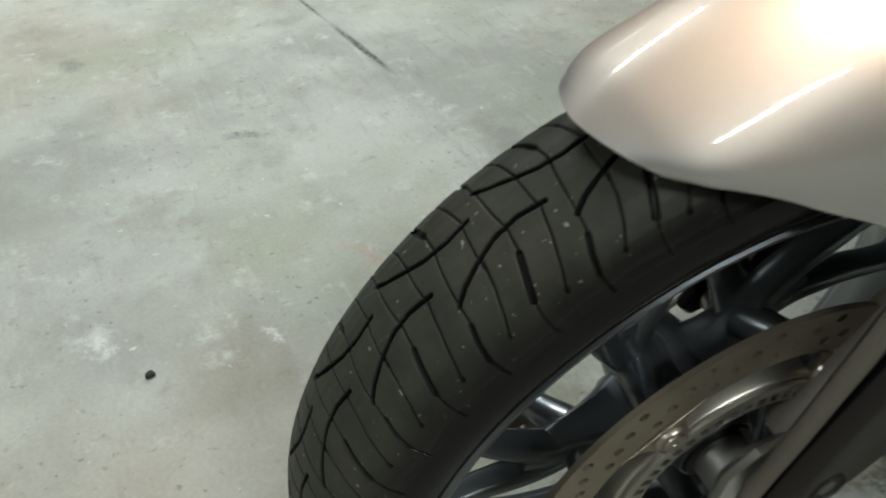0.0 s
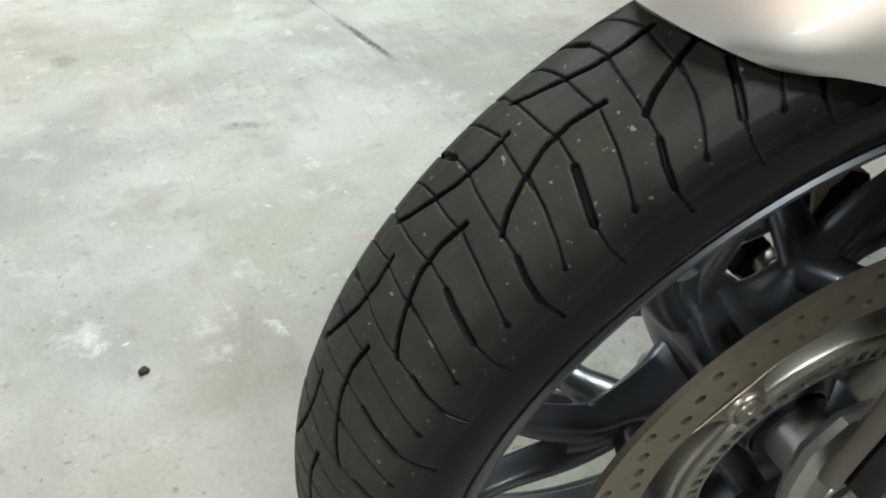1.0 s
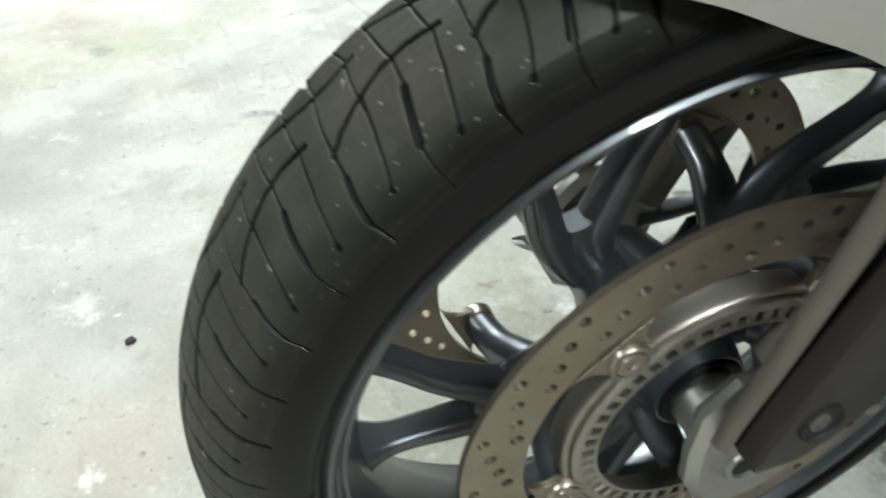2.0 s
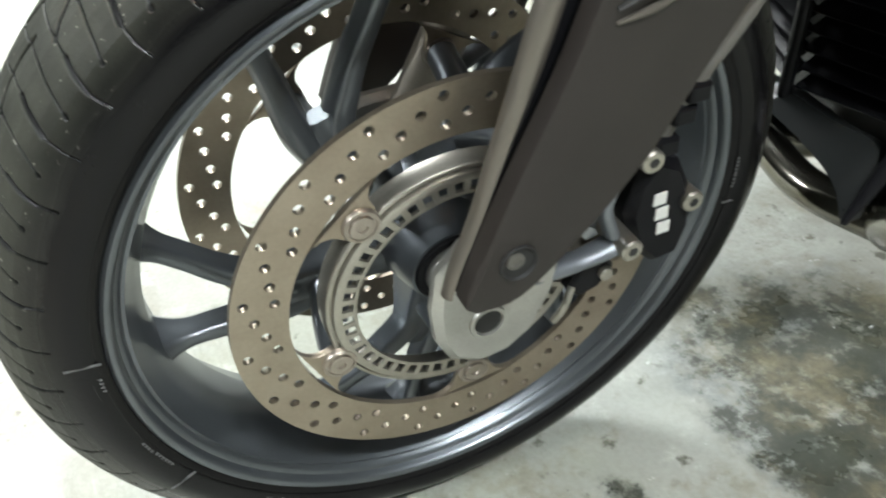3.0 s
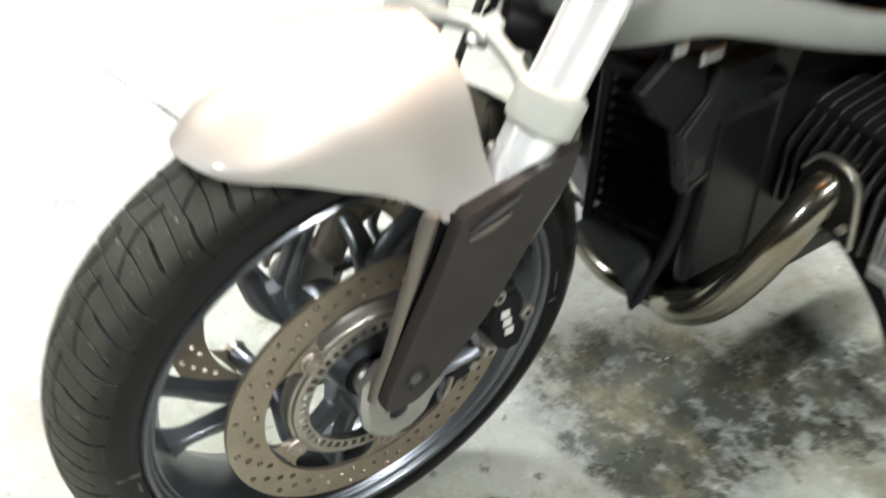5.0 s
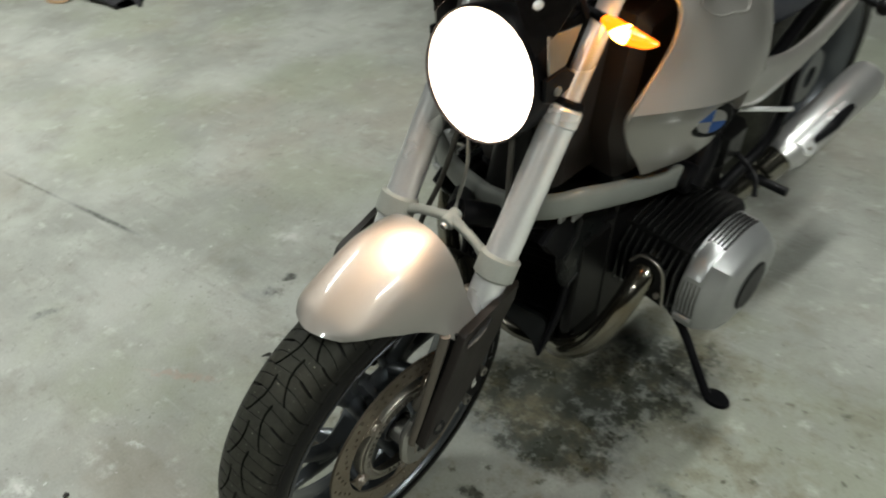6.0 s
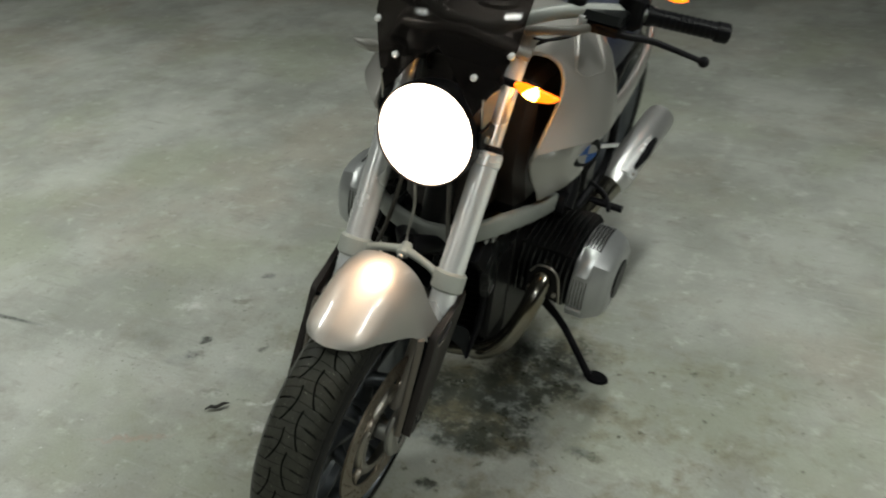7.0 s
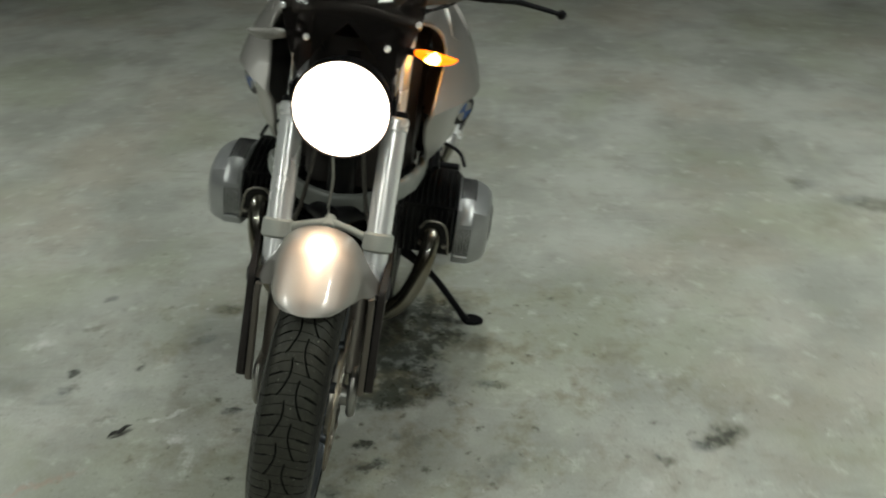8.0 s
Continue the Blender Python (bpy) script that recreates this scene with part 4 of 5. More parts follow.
def calipers():
    body = [(0.118, 0.318), (0.126, 0.345), (0.140, 0.361), (0.160, 0.352), (0.174, 0.322), (0.176, 0.290), (0.166, 0.266), (0.148, 0.264), (0.130, 0.282)]
    for side in (1, -1):
        caliper = front_part("brake_caliper", slab(body, 0.052 * side, 0.088 * side, 0.007), BLACK, bike, "black brake caliper with white marking")
        # plain blocks stand for the maker's mark
        for k, z in enumerate((0.327, 0.3135, 0.300)):
            mark = block(0.0875 * side, 0.0888 * side, 0.138 + 0.003 * k, 0.149 + 0.003 * k, z - 0.0052, z + 0.0052, 0.0004)
            front_part("marking", mark, WHITE, caliper)
        for y, z in ((0.120, 0.376), (0.112, 0.305), (0.170, 0.318)):
            front_part("caliper_bolt", rod((0.07 * side, y, z), (0.107 * side if y < 0.15 else 0.093 * side, y, z), 0.0085, 18), RING, caliper)
            front_part("bolt_socket", rod(((0.105 if y < 0.15 else 0.091) * side, y, z), ((0.1073 if y < 0.15 else 0.0933) * side, y, z), 0.0044, 6), DARK, caliper)
        for strut, sizes in (([(0.040, 0.330), (0.078, 0.354), (0.123, 0.381)], [0.013, 0.0095, 0.0120]), ([(0.040, 0.300), (0.080, 0.297), (0.119, 0.304)], [0.012, 0.0090, 0.0115]), ([(0.112, 0.374), (0.097, 0.342), (0.104, 0.312)], [0.0085, 0.0080, 0.0085])):
            front_part("caliper_bracket", pipe([(0.0895 * side, y, z) for y, z in strut], sizes, 14, flat=0.62), BRACKET, caliper, "blue-grey cast caliper bracket strut")
        front_part("wheel_sensor", slab([(0.074, 0.268), (0.084, 0.288), (0.104, 0.290), (0.112, 0.278), (0.100, 0.262), (0.084, 0.258)], 0.074 * side, 0.088 * side, 0.003), BLACK, caliper, "small black wheel speed sensor")
        front_part("sensor_screw", rod((0.086 * side, 0.103, 0.276), (0.0925 * side, 0.103, 0.276), 0.0055, 14), RING, caliper)
        front_part("sensor_lead", pipe([(0.086 * side, 0.078, 0.270), (0.090 * side, 0.070, 0.256), (0.084 * side, 0.066, 0.240)], 0.0030, 8), RING, caliper)
        hose = [(0.093 * side, 0.128, 0.372), (0.095 * side, 0.140, 0.398), (0.095 * side, 0.157, 0.424), (0.094 * side, 0.178, 0.448), (0.092 * side, 0.197, 0.475), (0.085 * side, 0.215, 0.53), (0.06 * side, 0.230, 0.62), (0.04 * side, 0.25, 0.75)]
        front_part("brake_hose", pipe(hose, 0.0046, 12), HOSE, bike, "thin grey brake hose")
        for n, (y, z) in enumerate(((0.133, 0.381), (0.143, 0.402), (0.152, 0.416))):
            front_part("hose_clip", block(0.088 * side, 0.104 * side, y - 0.008, y + 0.008, z - 0.006, z + 0.006, 0.002), BLACK, bike)


fender()
fork()
calipers()


# ---- headlamp and screen ----
def headlamp():
    tilt = pose(0, 0.250, 0.829, -9, 0, 0) @ Matrix.Scale(0.957, 4)
    bowl = [(-0.030, 0.1000), (-0.033, 0.1025), (-0.030, 0.1040), (-0.018, 0.1045), (0.010, 0.1030), (0.045, 0.094), (0.085, 0.068), (0.108, 0.030), (0.110, 0.0)]
    lamp = part("headlamp", turned(bowl, 64, "y", closed=False), BLACK, bike, "round headlamp with its low beam lit")
    lamp.matrix_local = tilt
    part("bezel", turned([(-0.036, 0.1000), (-0.038, 0.1020), (-0.034, 0.1040), (-0.026, 0.1045), (-0.028, 0.1000)], 64, "y"), BLACK, lamp, "black bezel ring")
    part("lens", turned([(-0.073, 0.0), (-0.0724, 0.0126), (-0.0707, 0.0251), (-0.0679, 0.0377), (-0.0638, 0.0503), (-0.0583, 0.0628), (-0.0512, 0.0754), (-0.0423, 0.0879), (-0.031, 0.1005)], 48, "y", closed=False), LENS, lamp, "glowing clear lens")
    for side in (1, -1):
        plate = [(0.226, 0.934), (0.303, 0.924), (0.276, 0.872), (0.238, 0.870)]
        part("lamp_side_plate", slab(plate, 0.100 * side, 0.104 * side, 0.0015), BARE, bike, "small silver bracket plate")
        arm = [(0.228, 0.868), (0.276, 0.870), (0.300, 0.850), (0.290, 0.832), (0.250, 0.822), (0.232, 0.832)]
        part("lamp_bracket", slab(arm, 0.099 * side, 0.107 * side, 0.002), BLACK, bike)
        part("lamp_screw", turned([(0.106 * side, 0.0075), (0.1105 * side, 0.0068), (0.112 * side, 0.0050), (0.112 * side, 0.0)], 18, "x", (0, 0.258, 0.841), closed=False), BARE, bike)



def screen_y(x, z):
    """The screen's face: shallow across, bent back above a V-shaped crease."""
    rise = z - 0.953 - 0.62 * (x * x + 0.0004) ** 0.5
    over = 0.5 * (rise + (rise * rise + 0.00003) ** 0.5)
    return 0.224 + 1.25 * x * x + 0.22 * (z - 0.966) + 0.06 * over + 1.0 * max(0.0, z - 0.97) ** 2


def screen():
    rows = []
    for v in np.linspace(0, 1, 41):
        z = 0.950 + 0.366 * v
        half = float(np.interp(v, (0, 0.08, 0.25, 0.5, 0.8, 0.95, 1), (0.090, 0.112, 0.139, 0.142, 0.132, 0.110, 0.080)))
        ring = []
        for u in np.linspace(-1, 1, 41):
            x = u * half
            notch = 0.055 * max(0.0, 1 - abs(u) / 0.75) * (1 - v) ** 3
            height = z + notch - 0.05 * (abs(u) ** 3) * (1 - v) ** 4
            ring.append((x, screen_y(x, height), height))
        rows.append(ring)
    bm = loft(rows, closed=False, caps=False)
    bmesh.ops.recalc_face_normals(bm, faces=bm.faces)
    bmesh.ops.solidify(bm, geom=bm.faces[:], thickness=0.004)
    glass = part("fly_screen", bm, SMOKE, bike, "dark smoked acrylic fly screen")
    for side in (1, -1):
        for x, z in ((0.131, 1.014), (0.078, 0.968)):
            part("screen_bolt", turned([(-0.008, 0.0), (-0.0065, 0.004), (-0.003, 0.0062), (0.006, 0.0062), (0.006, 0.0)], 18, "y", (x * side, screen_y(x, z) - 0.002, z), closed=False), CHROME, glass, "domed steel screw")
        part("screen_stay", pipe([(0.10 * side, 0.262, 0.985), (0.095 * side, 0.30, 0.96), (0.10 * side, 0.315, 0.93)], 0.006, 10), BLACK, glass)


def indicator(tip_x, y, z, lit, size=1.0):
    """A teardrop lamp on a short stalk, pointing outward."""
    side = 1 if tip_x > 0 else -1
    line = [(tip_x - side * 0.085 * size, y + 0.006, z + 0.004), (tip_x - side * 0.066 * size, y, z + 0.003), (tip_x - side * 0.04 * size, y - 0.003, z), (tip_x - side * 0.015 * size, y, z - 0.001), (tip_x, y + 0.006, z)]
    pod = part("indicator", pipe(line, [0.007 * size, 0.0125 * size, 0.0145 * size, 0.010 * size, 0.003], 18, flat=0.85), AMBER if lit else CLEAR, bike, "amber indicator lamp, lit" if lit else "clear indicator lamp, unlit")
    if lit and size == 1.0:
        bm = bmesh.new()
        bmesh.ops.create_uvsphere(bm, u_segments=20, v_segments=12, radius=0.0135 * size)
        bmesh.ops.scale(bm, verts=bm.verts, vec=(1.8, 1.15, 0.93))
        bmesh.ops.translate(bm, verts=bm.verts, vec=(tip_x - side * 0.046 * size, y - 0.003, z))
        part("bulb", bm, BULB, pod, "bright yellow bulb")
    part("stalk", rod((tip_x - side * 0.15 * size, y + 0.02, z), (tip_x - side * 0.083 * size, y + 0.006, z + 0.003), 0.0075 * size, 14), BLACK, pod)


CLEAR = material("clear_indicator_plastic", (0.27, 0.26, 0.24), 0.15, grain=0.1, size=300, coat=0.6)


# ---- handlebar ----
def handlebar():
    for side in (1, -1):
        bar = [(0.0, 0.375, 1.000), (0.05 * side, 0.372, 1.005), (0.10 * side, 0.392, 1.030), (0.16 * side, 0.440, 1.045), (0.24 * side, 0.505, 1.045), (0.31 * side, 0.545, 1.038)]
        part("handlebar", pipe(bar, 0.0135, 18), FRAME, bike, "silver-grey handlebar tube")
        a, b = Vector((0.285 * side, 0.532, 1.041)), Vector((0.425 * side, 0.590, 1.024))
        grip = part("grip", pipe([a, a.lerp(b, 0.05), a.lerp(b, 0.1), a.lerp(b, 0.5), b], [0.020, 0.020, 0.0165, 0.0165, 0.0165], 22, curved=False), BLACK, bike, "black ribbed rubber grip")
        part("bar_end", rod(a.lerp(b, 0.88), a.lerp(b, 1.06), 0.0195, 24), BLACK, grip)
        for k in range(9):
            c = a.lerp(b, 0.18 + k * 0.075)
            part("rib", rod(c, c + (b - a).normalized() * 0.006, 0.0176, 20), BLACK, grip)
        perch = part("lever_perch", block(0.180 * side, 0.262 * side, 0.455, 0.500, 1.012, 1.030, 0.006), BLACK, bike)
        part("fluid_box", slab([(0.440, 1.040), (0.452, 1.054), (0.505, 1.052), (0.512, 1.036), (0.470, 1.030)], 0.188 * side, 0.262 * side, 0.004), GLOSS, perch, "angular dark fluid box")
        part("pivot_bolt", rod((0.190 * side, 0.448, 1.026), (0.190 * side, 0.449, 1.044), 0.009, 16), CHROME, perch)
        line = [(0.110 * side, 0.372, 1.016), (0.145 * side, 0.380, 1.024), (0.185 * side, 0.405, 1.026), (0.205 * side, 0.440, 1.024)]
        part("brake_line", pipe(line, 0.0085, 14), HOSE, perch, "dark grey control line")
        part("control_cable", pipe([(0.105 * side, 0.385, 1.000), (0.150 * side, 0.390, 1.003), (0.190 * side, 0.420, 1.014), (0.205 * side, 0.445, 1.030)], 0.0028, 8), BLACK, perch)
        part("switch_box", block(0.235 * side, 0.285 * side, 0.500, 0.555, 1.015, 1.075, 0.010), BLACK, bike, "black switch housing")
        part("fluid_pot", rod((0.17 * side, 0.46, 1.04), (0.17 * side, 0.464, 1.070), 0.018, 24), BLACK, bike)
        lever = [(0.215 * side, 0.462, 1.022), (0.27 * side, 0.466, 1.018), (0.315 * side, 0.480, 1.016), (0.36 * side, 0.484, 1.010), (0.412 * side, 0.488, 1.001)]
        blade = part("lever", pipe(lever, [0.010, 0.0095, 0.0085, 0.0075, 0.0065], 14, flat=0.75), BLACK, bike, "black hand lever with a ball end")
        bm = bmesh.new()
        bmesh.ops.create_uvsphere(bm, u_segments=16, v_segments=10, radius=0.0105)
        bmesh.ops.translate(bm, verts=bm.verts, vec=(0.416 * side, 0.489, 1.000))
        part("ball_end", bm, BLACK, blade)
        loop = [(0.19 * side, 0.455, 1.02), (0.165 * side, 0.43, 1.000), (0.135 * side, 0.405, 0.990), (0.10 * side, 0.375, 0.965), (0.06 * side, 0.345, 0.90)]
        part("control_cable", pipe(loop, 0.0032, 10), BLACK, bike)
    part("top_yoke", pipe([(-0.125, fork_y(0.97), 0.972), (-0.06, 0.365, 0.985), (0, 0.375, 0.988), (0.06, 0.365, 0.985), (0.125, fork_y(0.97), 0.972)], [0.024, 0.022, 0.026, 0.022, 0.024], 14, flat=0.6), BARE, bike, "grey alloy top yoke")
    for side in (1, -1):
        part("yoke_cap", rod((0.104 * side, fork_y(0.965), 0.965), (0.104 * side, fork_y(1.0), 1.0), 0.0235, 24), BARE, bike)


# ---- tank, seat and tail ----
def tank():
    #        x      z      front  tail   front narrowing
    shape = [(0.0, 0.995, 0.350, 0.84, 1.0), (0.05, 0.995, 0.352, 0.84, 1.0), (0.10, 0.988, 0.372, 0.83, 0.99), (0.15, 0.971, 0.425, 0.82, 0.97), (0.185, 0.946, 0.436, 0.81, 0.94), (0.217, 0.910, 0.422, 0.80, 0.86), (0.241, 0.868, 0.405, 0.79, 0.76), (0.256, 0.832, 0.378, 0.78, 0.70), (0.2642, 0.803, 0.353, 0.771, 0.666), (0.246, 0.780, 0.362, 0.76, 0.68), (0.236, 0.750, 0.376, 0.752, 0.70), (0.229, 0.715, 0.396, 0.735, 0.73), (0.224, 0.682, 0.420, 0.715, 0.77), (0.207, 0.652, 0.440, 0.700, 0.83)]
    columns = []
    for side in (-1, 1):
        cols = []
        for x, z, front, tail, narrow in shape:
            col = []
            for s in np.linspace(0, 1, 25):
                w = 1 - 0.42 * (max(0.0, s - 0.38) / 0.62) ** 1.9
                if s < 0.38:
                    k = s / 0.38
                    w = narrow + (1 - narrow) * (1 - (1 - k) ** 2)
                drop = 0.13 * max(0.0, (s - 0.45) / 0.55) ** 1.8 * (z - 0.62) / 0.37
                col.append((side * x * w, front + (tail - front) * s, z - drop - (0.012 * (1 - s / 0.2) ** 2 if s < 0.2 else 0)))
            cols.append(col)
        columns += cols[::-1] if side < 0 else cols[1:]
    bm = loft(columns, closed=False, caps=False)
    bmesh.ops.recalc_face_normals(bm, faces=bm.faces)
    bmesh.ops.solidify(bm, geom=bm.faces[:], thickness=-0.006)
    body = part("fuel_tank", bm, PAINT, bike, "champagne-silver painted fuel tank with broad shoulders")
    body.data.set_sharp_from_angle(angle=radians(26))
    for side in (1, -1):
        spot = (0, 0.50, 0.741)
        base = turned([(0.222 * side, 0.036), (0.238 * side, 0.036), (0.241 * side, 0.033), (0.241 * side, 0.0)], 40, "x", spot, closed=False)
        badge = part("badge", base, BLACK, body, "round tank badge of plain blue and white quarters")
        badge.matrix_local = pose(0.2385 * side, 0.485, 0.752) @ pose(0, 0, 0, 0, 8 * side, -34 * side) @ pose(-0.235 * side, -0.50, -0.741)
        for k in range(4):
            fan = [(0.0, 0.0)] + [(0.0235 * math.cos(radians(90 * k + d)), 0.0235 * math.sin(radians(90 * k + d))) for d in range(0, 91, 15)]
            bm = bmesh.new()
            bm.faces.new([bm.verts.new((0.2425 * side, 0.50 + y, 0.741 + z)) for y, z in fan])
            bmesh.ops.solidify(bm, geom=bm.faces[:], thickness=0.0012)
            part("quarter", bm, BLUE if k % 2 else WHITE, badge, smooth=False)
    # raised spine over the top and the beads along the front edge
    spine = []
    for y, half, z in ((0.400, 0.050, 0.985), (0.420, 0.072, 0.994), (0.470, 0.086, 0.9985), (0.560, 0.088, 0.996), (0.640, 0.082, 0.985), (0.720, 0.070, 0.958), (0.780, 0.058, 0.925)):
        spine.append([(half * math.copysign(abs(math.cos(t)) ** 0.35, math.cos(t)), y, z - 0.012 + 0.018 * math.copysign(abs(math.sin(t)) ** 0.5, math.sin(t))) for t in np.linspace(0, 2 * math.pi, 28, endpoint=False)])
    dense = [smooth_path([ring[i] for ring in spine], 4) for i in range(28)]
    part("tank_spine", loft([list(row) for row in zip(*dense)]), PAINT, body)
    for side in (1, -1):
        edge = [(x * narrow * side, front - 0.001, z - 0.012) for x, z, front, tail, narrow in shape[2:]]
        part("front_bead", pipe(edge, 0.0055, 10, 3), PAINT, body)
        # moulded ridges that frame the shoulder panel
        ridge = [(0.138 * side, 0.650, 0.972), (0.152 * side, 0.580, 0.975), (0.160 * side, 0.545, 0.970), (0.173 * side, 0.510, 0.960), (0.185 * side, 0.478, 0.946), (0.1925 * side, 0.461, 0.929)]
        part("tank_ridge", pipe(ridge, [0.004, 0.0075, 0.0085, 0.0085, 0.007, 0.003], 14), PAINT, body)
        edge = [(0.192 * side, 0.461, 0.930), (0.203 * side, 0.471, 0.918), (0.213 * side, 0.488, 0.911), (0.2195 * side, 0.514, 0.909), (0.2245 * side, 0.545, 0.903), (0.215 * side, 0.563, 0.920), (0.198 * side, 0.583, 0.939), (0.184 * side, 0.600, 0.952), (0.165 * side, 0.640, 0.960)]
        part("tank_ridge", pipe(edge, [0.002, 0.0022, 0.0022, 0.0022, 0.004, 0.006, 0.007, 0.006, 0.003], 12), PAINT, body)
    part("tank_cap", rod((0, 0.50, 0.995), (0, 0.502, 1.014), 0.045, 40), BARE, bike, "grey alloy filler cap")


def seat_and_tail():
    rings = []
    for y, w, z, h in ((0.76, 0.100, 0.862, 0.12), (0.86, 0.122, 0.842, 0.16), (0.98, 0.142, 0.832, 0.17), (1.10, 0.150, 0.838, 0.17), (1.20, 0.145, 0.858, 0.17), (1.34, 0.130, 0.874, 0.15), (1.46, 0.100, 0.880, 0.11), (1.50, 0.060, 0.875, 0.05)):
        rings.append([(w * math.copysign(abs(math.cos(t)) ** 0.6, math.cos(t)), y, z - h / 2 + h / 2 * math.copysign(abs(math.sin(t)) ** 0.6, math.sin(t))) for t in np.linspace(0, 2 * math.pi, 24, endpoint=False)])
    dense = [smooth_path([ring[i] for ring in rings], 4) for i in range(24)]
    part("seat", loft([list(r) for r in zip(*dense)]), SEAT, bike, "dark blue-black vinyl dual seat")
    for side in (1, -1):
        rings = []
        for y, x, z, h in ((0.72, 0.185, 0.690, 0.055), (0.82, 0.182, 0.648, 0.050), (0.95, 0.178, 0.630, 0.036), (1.10, 0.172, 0.634, 0.030), (1.28, 0.157, 0.658, 0.026), (1.46, 0.120, 0.700, 0.026)):
            rings.append([((x + 0.014 * math.cos(t)) * side, y, z + h * math.sin(t)) for t in np.linspace(0, 2 * math.pi, 18, endpoint=False)])
        dense = [smooth_path([ring[i] for ring in rings], 4) for i in range(18)]
        part("side_panel", loft([list(r) for r in zip(*dense)]), PAINT, bike, "champagne-silver painted side panel")
        part("subframe_tube", pipe([(0.13 * side, 0.70, 0.50), (0.135 * side, 0.95, 0.60), (0.12 * side, 1.30, 0.74)], 0.013, 14), BLACK, bike)
        part("footrest_bracket", pipe([(0.15 * side, 0.86, 0.36), (0.18 * side, 0.98, 0.46), (0.17 * side, 1.02, 0.62)], [0.014, 0.011, 0.012], 12), BLACK, bike)
        part("footrest", rod((0.17 * side, 0.93, 0.37), (0.26 * side, 0.94, 0.365), 0.010, 14), BLACK, bike)
    part("tail_lamp", block(-0.04, 0.04, 1.50, 1.53, 0.80, 0.84, 0.008), CLEAR, bike)
    part("rear_mudguard", pipe([(0, 1.30, 0.74), (0, 1.48, 0.74), (0, 1.66, 0.62)], [0.06, 0.06, 0.05], 14, flat=0.3), BLACK, bike)
    part("tie_rod", rod((0.12, 0.87, 0.535), (0.20, 0.985, 0.52), 0.0055, 10), CHROME, bike, "thin bright steel rod")


# ---- engine ----
def cylinder(side):
    def low(points):
        return [(y, lift + 0.405 + 0.76 * (z - 0.408)) for y, z in points]

    # the engine sits a little askew to the fork
    lift = 0.012 - 0.010 * side

    head = part("cylinder", block(0.12 * side, 0.268 * side, 0.50, 0.70, 0.345 + lift, 0.480 + lift, 0.012), ENGINE, bike, "black finned cylinder")
    outline = [(0.475, 0.35), (0.472, 0.46), (0.51, 0.515), (0.60, 0.532), (0.68, 0.515), (0.725, 0.44), (0.715, 0.36), (0.64, 0.315), (0.53, 0.315)]
    for k in range(9):
        x = (0.142 + 0.0140 * k) * side
        part("fin", slab(low(outline), x, x + 0.0045 * side, 0.0019), FIN, head)
    # the valve cover: a rounded casting that narrows outward
    ring0 = [(0.478, 0.352), (0.474, 0.405), (0.479, 0.455), (0.500, 0.505), (0.545, 0.527), (0.61, 0.530), (0.672, 0.510), (0.712, 0.455), (0.718, 0.395), (0.700, 0.335), (0.655, 0.298), (0.59, 0.283), (0.53, 0.288), (0.485, 0.312)]
    centre = Vector((0.59, 0.405))
    rings = []
    for x, scale, shift in ((0.244, 0.94, 0), (0.247, 0.965, 0), (0.288, 0.960, 0), (0.2915, 0.950, 0.0), (0.318, 0.845, 0.0), (0.3225, 0.815, 0.0), (0.328, 0.765, 0.0), (0.332, 0.705, 0.0), (0.3345, 0.63, 0.0), (0.335, 0.55, 0.0)):
        rings.append([(x * side, *(centre + (Vector(p) - centre) * scale + Vector((shift, 0)))) for p in low(ring0)])
    cover = part("valve_cover", loft(rings), COVER, bike, "cast silver valve cover with slots")
    cover.data.set_sharp_from_angle(angle=radians(24))
    # slots over the top and on the front face
    for k in range(5):
        x = (0.252 + 0.0085 * k) * side
        slot = [(0.540, 0.5190), (0.560, 0.5228), (0.605, 0.5255), (0.653, 0.5125), (0.690, 0.473)]
        part("slot", pipe([(x, *p) for p in low(slot)], 0.0032, 8), DARK, cover)
    for k in range(5):
        x = (0.252 + 0.0080 * k) * side
        part("slot", pipe([(x, *p) for p in low([(0.4840, 0.352), (0.4785, 0.40), (0.4845, 0.452)])], 0.0019, 8), SLOT, cover)
    for y, z in low([(0.480, 0.345), (0.515, 0.300)]):
        part("step", rod((0.250 * side, y, z), (0.286 * side, y, z), 0.005, 10), COVER, cover)
    part("raised_pad", slab(low([(0.478, 0.470), (0.500, 0.508), (0.540, 0.5225), (0.532, 0.49), (0.505, 0.462)]), 0.252 * side, 0.286 * side, 0.004), COVER, cover)
    plate = [(0.590 + 0.050 * math.cos(t), 0.405 + 0.062 * math.sin(t)) for t in np.linspace(0, 2 * math.pi, 24, endpoint=False)]
    part("plug_cover", slab(low(plate), 0.3335 * side, 0.3395 * side, 0.003), BLACK, cover, "black outer plug cover")
    inner, outer = (0.266, 0.350) if side > 0 else (0.262, 0.353)
    cover.matrix_local = pose(inner * side, 0, 0) @ Matrix.Diagonal(((outer - inner) / 0.091, 1, 1, 1)) @ pose(-0.244 * side, 0, 0)
    # exhaust header and its flange
    line = [(0.205 * side, 0.500, 0.430), (0.210 * side, 0.455, 0.425), (0.206 * side, 0.420, 0.385), (0.190 * side, 0.398, 0.325), (0.160 * side, 0.385, 0.265), (0.115 * side, 0.385, 0.225), (0.075 * side, 0.42, 0.200), (0.06 * side, 0.52, 0.185), (0.06 * side, 0.72, 0.18)]
